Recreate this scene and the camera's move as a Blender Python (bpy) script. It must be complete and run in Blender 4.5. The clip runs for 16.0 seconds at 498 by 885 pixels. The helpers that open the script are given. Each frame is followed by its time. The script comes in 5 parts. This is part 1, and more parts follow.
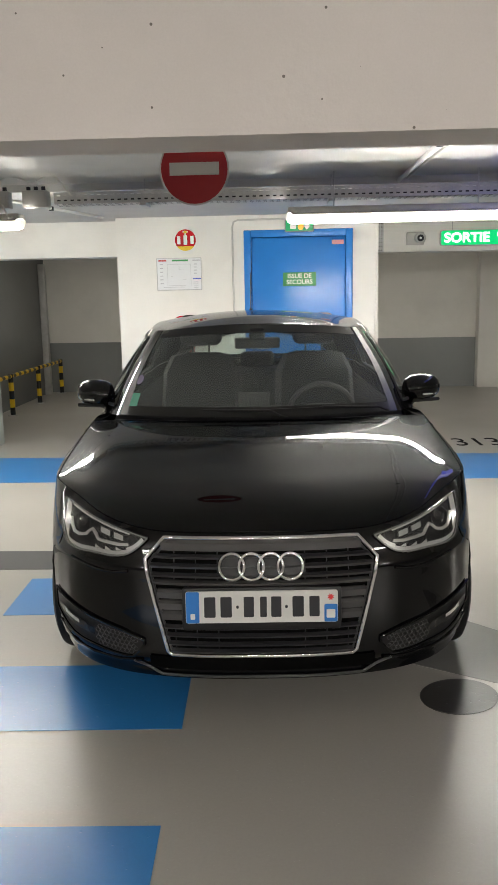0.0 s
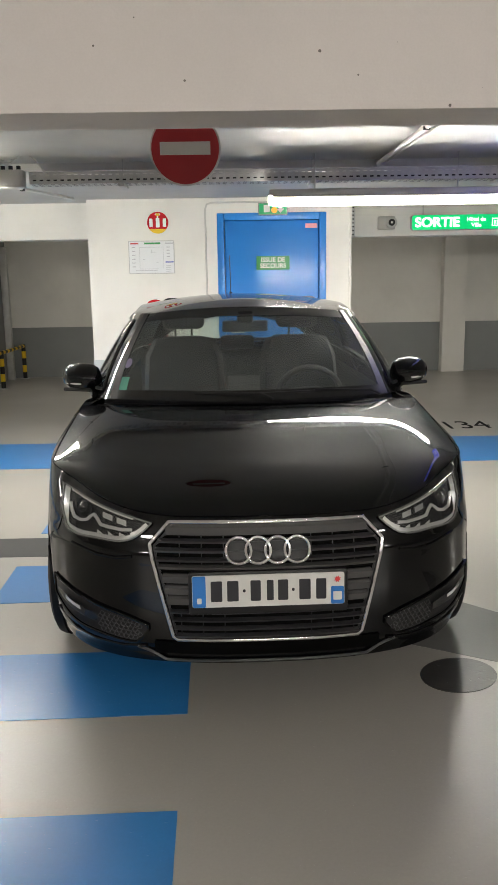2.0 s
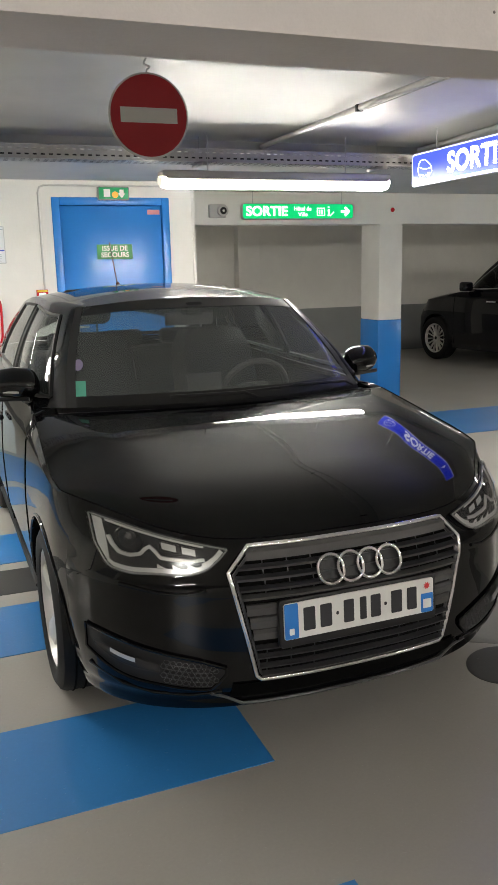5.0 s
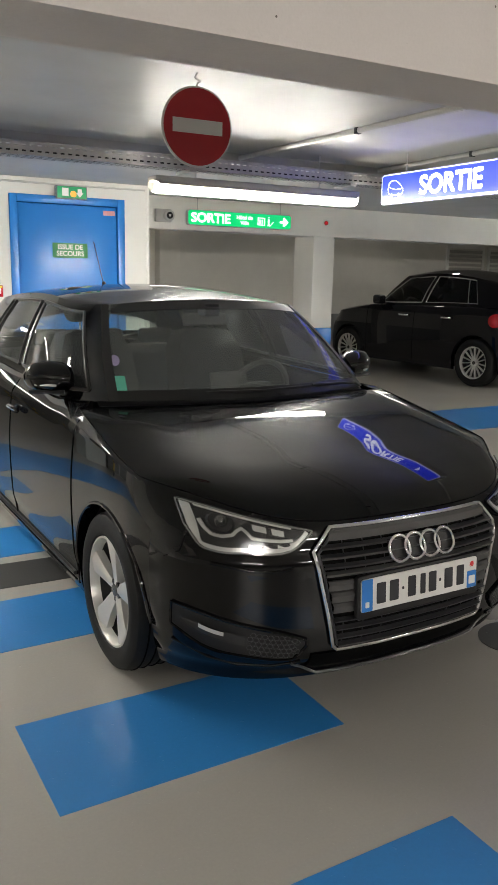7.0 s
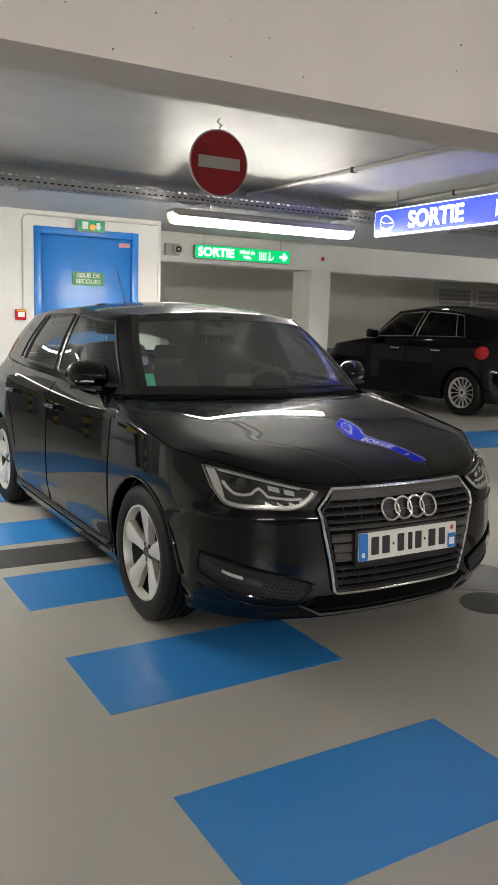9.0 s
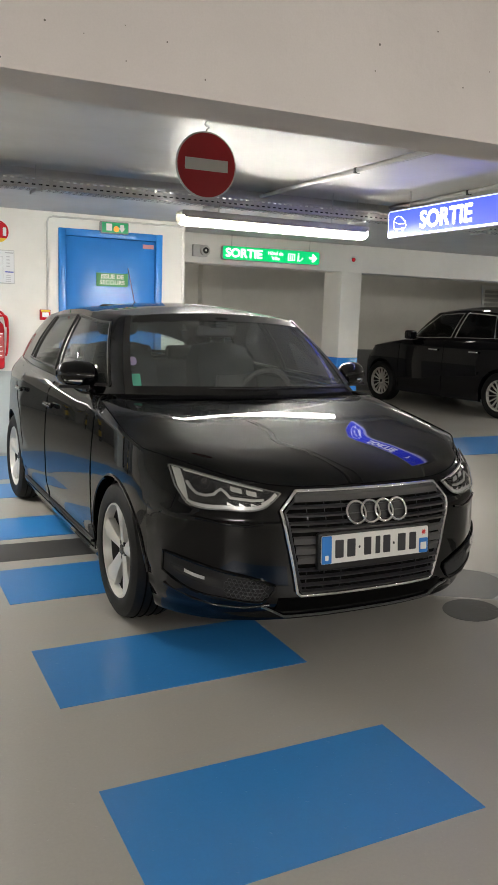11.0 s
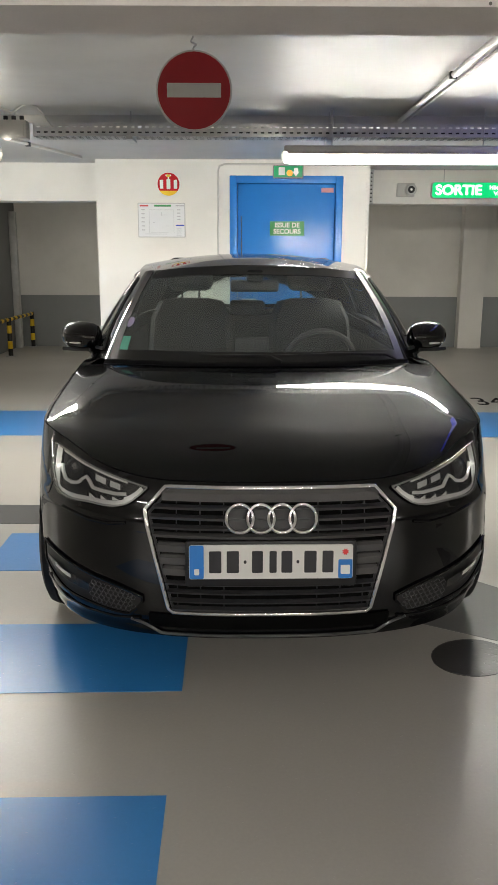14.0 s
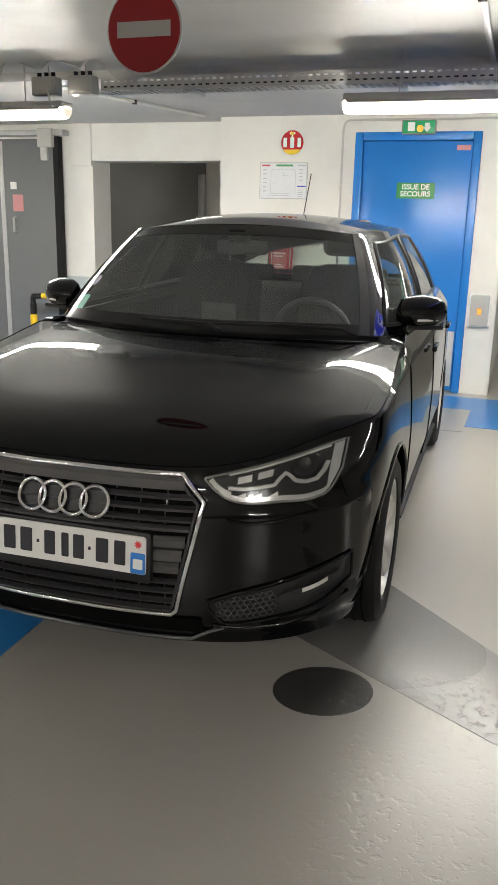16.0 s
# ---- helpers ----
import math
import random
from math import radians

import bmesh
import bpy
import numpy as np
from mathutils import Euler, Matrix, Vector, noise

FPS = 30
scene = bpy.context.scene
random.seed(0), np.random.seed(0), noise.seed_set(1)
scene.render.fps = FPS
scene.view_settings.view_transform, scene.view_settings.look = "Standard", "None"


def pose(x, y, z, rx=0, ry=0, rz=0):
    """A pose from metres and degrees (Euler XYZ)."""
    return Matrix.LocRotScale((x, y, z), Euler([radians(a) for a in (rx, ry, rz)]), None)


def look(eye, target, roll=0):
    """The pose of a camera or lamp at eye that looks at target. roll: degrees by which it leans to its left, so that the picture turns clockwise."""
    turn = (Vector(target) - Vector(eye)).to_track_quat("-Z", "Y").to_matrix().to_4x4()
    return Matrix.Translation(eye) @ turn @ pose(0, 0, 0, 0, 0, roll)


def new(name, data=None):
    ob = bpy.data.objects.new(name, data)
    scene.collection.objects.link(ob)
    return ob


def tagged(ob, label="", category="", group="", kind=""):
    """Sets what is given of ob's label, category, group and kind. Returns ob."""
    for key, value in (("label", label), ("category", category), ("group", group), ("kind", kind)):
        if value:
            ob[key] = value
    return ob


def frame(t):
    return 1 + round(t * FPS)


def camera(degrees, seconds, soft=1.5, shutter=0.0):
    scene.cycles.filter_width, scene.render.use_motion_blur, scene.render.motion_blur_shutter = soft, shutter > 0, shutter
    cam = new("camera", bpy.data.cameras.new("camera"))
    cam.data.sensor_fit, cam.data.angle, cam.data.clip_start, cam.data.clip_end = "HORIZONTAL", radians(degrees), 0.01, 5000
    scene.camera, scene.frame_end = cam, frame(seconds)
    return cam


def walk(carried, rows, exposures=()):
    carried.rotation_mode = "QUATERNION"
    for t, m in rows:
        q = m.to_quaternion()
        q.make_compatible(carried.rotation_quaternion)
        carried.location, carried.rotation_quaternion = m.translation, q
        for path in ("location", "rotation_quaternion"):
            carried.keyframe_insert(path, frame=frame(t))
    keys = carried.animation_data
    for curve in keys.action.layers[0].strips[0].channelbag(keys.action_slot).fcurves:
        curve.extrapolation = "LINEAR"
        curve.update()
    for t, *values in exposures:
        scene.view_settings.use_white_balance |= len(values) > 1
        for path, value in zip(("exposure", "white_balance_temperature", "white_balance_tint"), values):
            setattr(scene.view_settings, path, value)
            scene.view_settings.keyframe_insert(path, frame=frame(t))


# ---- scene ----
cam = camera(34.7, 16.0)
PATH = [
    (0, (0.434, 0.646, 1.515), (0.358, 2.611, 1.151), -1.1),
    (0.5, (0.413, 0.629, 1.526), (0.35, 2.594, 1.154), -1.2),
    (1, (0.359, 0.617, 1.519), (0.328, 2.581, 1.141), -1.0),
    (1.5, (0.318, 0.615, 1.509), (0.314, 2.577, 1.12), -1.1),
    (2, (0.266, 0.662, 1.505), (0.298, 2.621, 1.104), -0.9),
    (2.5, (0.23, 0.825, 1.514), (0.304, 2.779, 1.094), -1.1),
    (3, (0.139, 0.921, 1.516), (0.258, 2.871, 1.086), -1.3),
    (3.5, (-0.087, 0.925, 1.512), (0.152, 2.861, 1.07), -1.4),
    (4, (-0.298, 0.974, 1.509), (0.092, 2.884, 1.066), -1.3),
    (4.2, (-0.38, 1.021, 1.496), (0.07, 2.921, 1.061), -1.4),
    (6.3, (-1.206, 1.354, 1.505), (-0.319, 3.091, 1.065), 0.3),
    (6.5, (-1.257, 1.364, 1.499), (-0.352, 3.093, 1.063), 0.6),
    (7, (-1.416, 1.253, 1.499), (-0.471, 2.966, 1.082), 1.3),
    (7.5, (-1.548, 1.136, 1.492), (-0.579, 2.852, 1.146), 1.9),
    (8, (-1.578, 1.017, 1.399), (-0.651, 2.77, 1.14), 2.9),
    (8.5, (-1.637, 0.92, 1.347), (-0.696, 2.659, 1.05), 2.4),
    (9, (-1.763, 0.799, 1.35), (-0.796, 2.521, 1.037), 1.8),
    (9.2, (-1.794, 0.765, 1.356), (-0.829, 2.488, 1.037), 1.9),
    (11.3, (-1.32, 0.622, 1.367), (-0.549, 2.441, 1.058), 1.8),
    (11.5, (-1.232, 0.66, 1.385), (-0.523, 2.505, 1.082), 1.5),
    (12, (-0.998, 0.726, 1.404), (-0.452, 2.626, 1.099), 1.0),
    (12.5, (-0.669, 0.708, 1.41), (-0.258, 2.633, 1.058), 0.2),
    (13, (-0.362, 0.72, 1.404), (-0.025, 2.652, 1.011), 0.1),
    (13.5, (-0.06, 0.804, 1.424), (0.16, 2.746, 1.0), 0.1),
    (14, (0.29, 0.847, 1.411), (0.294, 2.794, 0.955), 0.2),
    (14.5, (0.604, 0.904, 1.407), (0.458, 2.842, 0.935), 0.2),
    (15, (0.891, 1.043, 1.403), (0.609, 2.961, 0.911), 0.1),
    (15.5, (1.233, 1.178, 1.389), (0.781, 3.056, 0.87), 0.7),
    (16, (1.547, 1.354, 1.382), (0.943, 3.184, 0.846), 1.4),
]
walk(cam, [(t, look(eye, target, roll)) for t, eye, target, roll in PATH])

# ---------------------------------------------------------------- world and light
world = bpy.data.worlds.new("garage_world")
scene.world = world
world.use_nodes = True
world.node_tree.nodes["Background"].inputs[0].default_value = (0.9, 0.95, 1.0, 1)
world.node_tree.nodes["Background"].inputs[1].default_value = 0.02
TUBE_POWER = 132.0


# ---------------------------------------------------------------- materials
def material(name, color, rough=0.5, metal=0.0, vary=0.0, scale=3.0, grain=0.0, grain_scale=200.0, bump=0.0, bump_scale=60.0,
             coat=0.0, specular=0.5, rough_vary=0.0, emit=None, power=0.0, transmission=0.0, ior=1.45, dirt=None, dirt_amount=0.0, dirt_scale=2.0, dirt_soft=0.2):
    m = bpy.data.materials.new(name)
    m.use_nodes = True
    nt = m.node_tree
    n, l = nt.nodes, nt.links
    b = n["Principled BSDF"]
    b.inputs["Roughness"].default_value = rough
    b.inputs["Metallic"].default_value = metal
    b.inputs["Coat Weight"].default_value = coat
    b.inputs["Coat Roughness"].default_value = 0.03
    b.inputs["Specular IOR Level"].default_value = specular
    b.inputs["Transmission Weight"].default_value = transmission
    b.inputs["IOR"].default_value = ior
    b.inputs["Base Color"].default_value = (*color, 1)
    if emit:
        b.inputs["Emission Color"].default_value = (*emit, 1)
        b.inputs["Emission Strength"].default_value = power
    geo = n.new("ShaderNodeTexCoord")

    def noise_at(s, detail=5.0):
        t = n.new("ShaderNodeTexNoise")
        t.inputs["Scale"].default_value = s
        t.inputs["Detail"].default_value = detail
        t.inputs["Roughness"].default_value = 0.6
        l.new(geo.outputs["Object"], t.inputs["Vector"])
        return t

    last = None
    if vary > 0 or grain > 0:
        a = noise_at(scale)
        g = noise_at(grain_scale, 2.0)
        mixed = n.new("ShaderNodeMix")
        mixed.inputs[0].default_value = 0.5 if vary <= 0 or grain <= 0 else grain / (vary + grain)
        l.new(a.outputs["Fac"], mixed.inputs[2])
        l.new(g.outputs["Fac"], mixed.inputs[3])
        r = n.new("ShaderNodeMapRange")
        r.inputs["From Min"].default_value, r.inputs["From Max"].default_value = 0.3, 0.7
        r.inputs["To Min"].default_value, r.inputs["To Max"].default_value = 1 - vary - grain, 1 + vary + grain
        l.new(mixed.outputs[0], r.inputs["Value"])
        mul = n.new("ShaderNodeMix")
        mul.data_type, mul.blend_type = "RGBA", "MULTIPLY"
        mul.inputs[0].default_value = 1.0
        mul.inputs[6].default_value = (*color, 1)
        l.new(r.outputs[0], mul.inputs[7])
        last = mul.outputs[2]
    if dirt:
        d = noise_at(dirt_scale, 8.0)
        r = n.new("ShaderNodeMapRange")
        r.inputs["From Min"].default_value, r.inputs["From Max"].default_value = 0.46, 0.46 + dirt_soft
        r.inputs["To Max"].default_value = dirt_amount
        l.new(d.outputs["Fac"], r.inputs["Value"])
        mix = n.new("ShaderNodeMix")
        mix.data_type = "RGBA"
        l.new(r.outputs[0], mix.inputs[0])
        if last:
            l.new(last, mix.inputs[6])
        else:
            mix.inputs[6].default_value = (*color, 1)
        mix.inputs[7].default_value = (*dirt, 1)
        last = mix.outputs[2]
    if last:
        l.new(last, b.inputs["Base Color"])
    if rough_vary > 0:
        a = noise_at(scale * 2.3)
        r = n.new("ShaderNodeMapRange")
        r.inputs["From Min"].default_value, r.inputs["From Max"].default_value = 0.3, 0.7
        r.inputs["To Min"].default_value, r.inputs["To Max"].default_value = max(0.02, rough - rough_vary), rough + rough_vary
        l.new(a.outputs["Fac"], r.inputs["Value"])
        l.new(r.outputs[0], b.inputs["Roughness"])
    if bump > 0:
        a = noise_at(bump_scale, 4.0)
        bp = n.new("ShaderNodeBump")
        bp.inputs["Strength"].default_value = bump
        bp.inputs["Distance"].default_value = 0.01
        l.new(a.outputs["Fac"], bp.inputs["Height"])
        l.new(bp.outputs["Normal"], b.inputs["Normal"])
    return m


def floor_material(name, color, rough, pits=0.5):
    """Painted garage floor: epoxy with scuffs, uneven gloss, and a flaked, pitted zone beside the car."""
    m = material(name, color, rough, specular=0.85, grain=0.04, scale=110.0, grain_scale=90.0)
    nt = m.node_tree
    n, l = nt.nodes, nt.links
    b = n["Principled BSDF"]
    geo = n.new("ShaderNodeTexCoord")

    def noise(scale, detail=4.0):
        t = n.new("ShaderNodeTexNoise")
        t.inputs["Scale"].default_value, t.inputs["Detail"].default_value = scale, detail
        l.new(geo.outputs["Object"], t.inputs["Vector"])
        return t.outputs["Fac"]

    def ramp(value, a, c, lo=0.0, hi=1.0):
        t = n.new("ShaderNodeMapRange")
        t.inputs["From Min"].default_value, t.inputs["From Max"].default_value = a, c
        t.inputs["To Min"].default_value, t.inputs["To Max"].default_value = lo, hi
        l.new(value, t.inputs["Value"])
        return t.outputs[0]

    def math_node(kind, a, c):
        t = n.new("ShaderNodeMath")
        t.operation = kind
        for k, v in enumerate((a, c)):
            if isinstance(v, float):
                t.inputs[k].default_value = v
            else:
                l.new(v, t.inputs[k])
        return t.outputs[0]

    big = noise(1.3, 1.0)
    d = n.new("ShaderNodeVectorMath")
    d.operation = "DISTANCE"
    d.inputs[1].default_value = (1.95, 2.85, 0.0)
    l.new(geo.outputs["Object"], d.inputs[0])
    zones = ramp(math_node("ADD", d.outputs["Value"], math_node("MULTIPLY", noise(2.4, 0.0), 0.7)), 0.3, 1.35, 1.0, 0.0)
    flakes = math_node("MULTIPLY", ramp(noise(36.0, 3.0), 0.55, 0.66), zones)
    specks = ramp(noise(55.0, 2.0), 0.70, 0.78)
    height = math_node("ADD", math_node("MULTIPLY", flakes, -1.3 * pits), math_node("ADD", math_node("MULTIPLY", noise(38.0), 0.16), math_node("MULTIPLY", specks, -0.8)))
    gloss = ramp(big, 0.2, 0.8, rough * 0.85, rough * 1.15)
    l.new(gloss, b.inputs["Roughness"])
    bp = n.new("ShaderNodeBump")
    bp.inputs["Strength"].default_value, bp.inputs["Distance"].default_value = 0.35, 0.007
    l.new(height, bp.inputs["Height"])
    l.new(bp.outputs["Normal"], b.inputs["Normal"])
    return m


M = {}
M["floor"] = floor_material("floor_epoxy", (0.365, 0.348, 0.318), 0.33)
M["floor_blue"] = floor_material("floor_blue_paint", (0.03, 0.20, 0.52), 0.32)
M["floor_dark"] = floor_material("floor_dark_joint", (0.03, 0.03, 0.03), 0.5)
M["floor_patch"] = floor_material("floor_asphalt_patch", (0.050, 0.048, 0.046), 0.30, 2.0)
M["floor_wedge"] = floor_material("floor_wedge_dark", (0.20, 0.198, 0.19), 0.27, 1.4)
M["wall"] = material("wall_white_paint", (0.74, 0.725, 0.68), 0.55, vary=0.04, scale=1.2, grain=0.02, bump=0.12, bump_scale=45, dirt=(0.5, 0.48, 0.44), dirt_amount=0.18)
M["beam"] = material("beam_paint", (0.64, 0.595, 0.575), 0.55, vary=0.05, scale=0.8, grain=0.02, bump=0.15, bump_scale=30, dirt=(0.42, 0.39, 0.36), dirt_amount=0.12)
nt = M["beam"].node_tree
n, l = nt.nodes, nt.links
coord, vor, pick = n.new("ShaderNodeTexCoord"), n.new("ShaderNodeTexVoronoi"), n.new("ShaderNodeMath")
vor.inputs["Scale"].default_value = 11.0
size, mixer = n.new("ShaderNodeMapRange"), n.new("ShaderNodeMix")
size.inputs["From Min"].default_value, size.inputs["From Max"].default_value = 0.66, 1.0
size.inputs["To Min"].default_value, size.inputs["To Max"].default_value = 0.0, 0.038
pick.operation = "LESS_THAN"
vor.voronoi_dimensions = "2D"
apart, flat = n.new("ShaderNodeSeparateXYZ"), n.new("ShaderNodeCombineXYZ")
l.new(coord.outputs["Object"], apart.inputs[0])
l.new(apart.outputs[0], flat.inputs[0])
l.new(apart.outputs[2], flat.inputs[1])
l.new(flat.outputs[0], vor.inputs["Vector"])
sep = n.new("ShaderNodeSeparateColor")
l.new(vor.outputs["Color"], sep.inputs[0])
l.new(sep.outputs[0], size.inputs["Value"])
l.new(vor.outputs["Distance"], pick.inputs[0])
l.new(size.outputs[0], pick.inputs[1])
mixer.data_type = "RGBA"
l.new(pick.outputs[0], mixer.inputs[0])
source = n["Principled BSDF"].inputs["Base Color"].links[0].from_socket
l.new(source, mixer.inputs[6])
mixer.inputs[7].default_value = (0.16, 0.14, 0.13, 1)
l.new(mixer.outputs[2], n["Principled BSDF"].inputs["Base Color"])
M["ceiling"] = material("ceiling_paint", (0.58, 0.57, 0.548), 0.46, specular=0.15, vary=0.08, scale=0.7, grain=0.03, bump=0.08, bump_scale=12, rough_vary=0.06, dirt=(0.40, 0.39, 0.37), dirt_amount=0.25)
M["dado"] = material("wall_grey_paint", (0.24, 0.25, 0.25), 0.45, vary=0.06, scale=1.5, grain=0.03, bump=0.1, bump_scale=45)
M["dado_light"] = material("wall_light_grey_paint", (0.46, 0.50, 0.50), 0.45, vary=0.05, scale=1.5, grain=0.03, bump=0.1, bump_scale=45)
M["blue"] = material("blue_gloss_paint", (0.02, 0.19, 0.57), 0.27, vary=0.05, scale=2.0, bump=0.03, bump_scale=25)
M["steel_grey"] = material("grey_steel_panel", (0.16, 0.165, 0.165), 0.42, vary=0.07, scale=1.6, grain=0.03, bump=0.03, bump_scale=20)
M["galv"] = material("galvanised_steel", (0.50, 0.50, 0.49), 0.5, metal=0.25, vary=0.12, scale=9, grain=0.05)
M["conduit"] = material("grey_plastic_conduit", (0.55, 0.54, 0.51), 0.4, vary=0.05, scale=6)
M["plastic_grey"] = material("grey_plastic_box", (0.45, 0.44, 0.41), 0.45, vary=0.05, scale=8)
# Near-black colour stands in for shade in gaps, slots, inlets and wheel wells.
M["dark"] = material("shade_black", (0.002, 0.002, 0.002), 0.8, specular=0.1, vary=0.1, scale=9)
M["black"] = material("black_rubber", (0.007, 0.007, 0.0075), 0.62, specular=0.3, vary=0.15, scale=30, grain=0.1, bump=0.1, bump_scale=120)
M["tube"] = material("lit_diffuser", (0.9, 0.9, 0.85), 0.4, emit=(1.0, 0.965, 0.875), power=TUBE_POWER)
M["tube_near"] = material("bright_lit_diffuser", (0.9, 0.9, 0.85), 0.4, emit=(1.0, 0.955, 0.89), power=TUBE_POWER * 1.2)
# Weaker emission for the added fittings that fill the bays with light.
M["tube_fill"] = material("added_fill_diffuser", (0.9, 0.9, 0.85), 0.4, emit=(1.0, 0.94, 0.84), power=TUBE_POWER * 0.16)
M["lamp_end"] = material("diffuser_cap", (0.72, 0.68, 0.58), 0.35, emit=(1.0, 0.9, 0.7), power=0.8)
M["red"] = material("sign_red", (0.33, 0.012, 0.018), 0.38, vary=0.05, scale=8)
M["sign_white"] = material("sign_white", (0.52, 0.51, 0.49), 0.45, vary=0.03, scale=8)
M["white"] = material("white_print", (0.80, 0.80, 0.78), 0.4, vary=0.03, scale=10)
M["green_lit"] = material("green_lit_sign", (0.0, 0.3, 0.1), 0.3, emit=(0.0, 0.62, 0.17), power=0.95)
M["green_letter"] = material("lit_white_letters", (0.9, 0.9, 0.9), 0.3, emit=(0.9, 1.0, 0.93), power=1.4)
M["blue_lit"] = material("blue_lit_sign", (0.01, 0.03, 0.4), 0.3, emit=(0.03, 0.05, 0.95), power=2.0)
M["blue_edge"] = material("blue_sign_glow_edge", (0.5, 0.5, 0.9), 0.3, emit=(0.62, 0.62, 1.0), power=1.5)
M["blue_letter"] = material("lit_white_letters_blue", (0.9, 0.9, 0.95), 0.3, emit=(0.93, 0.95, 1.0), power=2.2)
M["green_dull"] = material("green_plate", (0.06, 0.30, 0.10), 0.4, vary=0.04, scale=9)
M["exit_green"] = material("exit_lamp_green", (0.02, 0.32, 0.12), 0.3, emit=(0.05, 0.4, 0.15), power=0.12)
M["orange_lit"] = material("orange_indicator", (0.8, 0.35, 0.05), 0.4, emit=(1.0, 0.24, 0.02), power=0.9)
M["clear"] = material("clear_plastic", (0.85, 0.9, 0.88), 0.12, transmission=0.7)
M["yellow"] = material("yellow_paint", (0.75, 0.50, 0.02), 0.4, vary=0.06, scale=12)
M["black_paint"] = material("black_gloss_paint", (0.012, 0.012, 0.012), 0.3, vary=0.1, scale=12)
M["ext_red"] = material("extinguisher_red", (0.52, 0.012, 0.02), 0.25, vary=0.04, scale=9, coat=0.3)
M["label_red"] = material("red_label_print", (0.55, 0.10, 0.10), 0.5, vary=0.1, scale=40)
M["pink"] = material("faded_red_print", (0.62, 0.27, 0.26), 0.5, vary=0.05, scale=20)
M["ink"] = material("grey_ink", (0.45, 0.45, 0.47), 0.6)
M["ink_dark"] = material("dark_ink", (0.03, 0.03, 0.035), 0.5)
M["ink_blue"] = material("blue_ink", (0.06, 0.09, 0.45), 0.5)
M["paper"] = material("printed_sheet", (0.70, 0.71, 0.72), 0.3, vary=0.04, scale=14)
# car
M["paint"] = material("black_car_paint", (0.0022, 0.0023, 0.0030), 0.30, coat=0.8, specular=0.012, vary=0.1, scale=4)
M["paint_far"] = material("dark_car_paint", (0.004, 0.004, 0.006), 0.4, coat=0.8, specular=0.0, vary=0.1, scale=4)
M["chrome"] = material("chrome", (0.80, 0.80, 0.82), 0.09, metal=1.0, vary=0.03, scale=20)
M["satin"] = material("satin_silver_alloy", (0.62, 0.61, 0.58), 0.34, metal=0.45, vary=0.04, scale=14)
M["trim"] = material("black_plastic_trim", (0.012, 0.012, 0.013), 0.45, vary=0.1, scale=30, bump=0.05, bump_scale=160)
M["slat"] = material("dark_grey_grille_slat", (0.045, 0.045, 0.048), 0.28, vary=0.08, scale=18)
M["panel_grey"] = material("grey_grille_panel", (0.085, 0.084, 0.084), 0.25, vary=0.06, scale=10)
M["interior"] = material("dark_cabin_fabric", (0.010, 0.010, 0.011), 0.8)
M["interior_grey"] = material("grey_cabin_trim", (0.06, 0.06, 0.06), 0.6, vary=0.1, scale=20)
M["lamp_dark"] = material("lamp_bowl_dark", (0.06, 0.06, 0.063), 0.14, metal=0.6, vary=0.1, scale=18)
M["lamp_edge"] = material("lamp_clear_edge", (0.32, 0.32, 0.31), 0.25, metal=0.5, vary=0.05, scale=30)
M["lamp_grey"] = material("lamp_reflector_grey", (0.80, 0.80, 0.78), 0.25, metal=0.55, vary=0.08, scale=18)
M["lamp_light"] = material("lamp_light_guide", (0.62, 0.61, 0.59), 0.25, metal=0.3, vary=0.05, scale=18)
M["lamp_lens"] = material("projector_lens_glass", (0.16, 0.16, 0.16), 0.06, metal=0.8, vary=0.1, scale=18)
M["tail_red"] = material("red_tail_lamp", (0.45, 0.01, 0.015), 0.12, coat=0.8, vary=0.06, scale=12)
M["plate_blue"] = material("plate_blue", (0.03, 0.20, 0.60), 0.35, vary=0.03, scale=20)
M["plate_white"] = material("plate_white", (0.74, 0.73, 0.70), 0.35, vary=0.02, scale=20)
M["plate_red"] = material("plate_red", (0.70, 0.05, 0.05), 0.4)
M["sticker_green"] = material("green_window_sticker", (0.10, 0.42, 0.30), 0.5, vary=0.06, scale=60)
M["sticker_violet"] = material("violet_window_sticker", (0.26, 0.22, 0.36), 0.5, vary=0.1, scale=80)
M["number"] = material("floor_number_paint", (0.012, 0.012, 0.012), 0.8, specular=0.1, vary=0.2, scale=20)


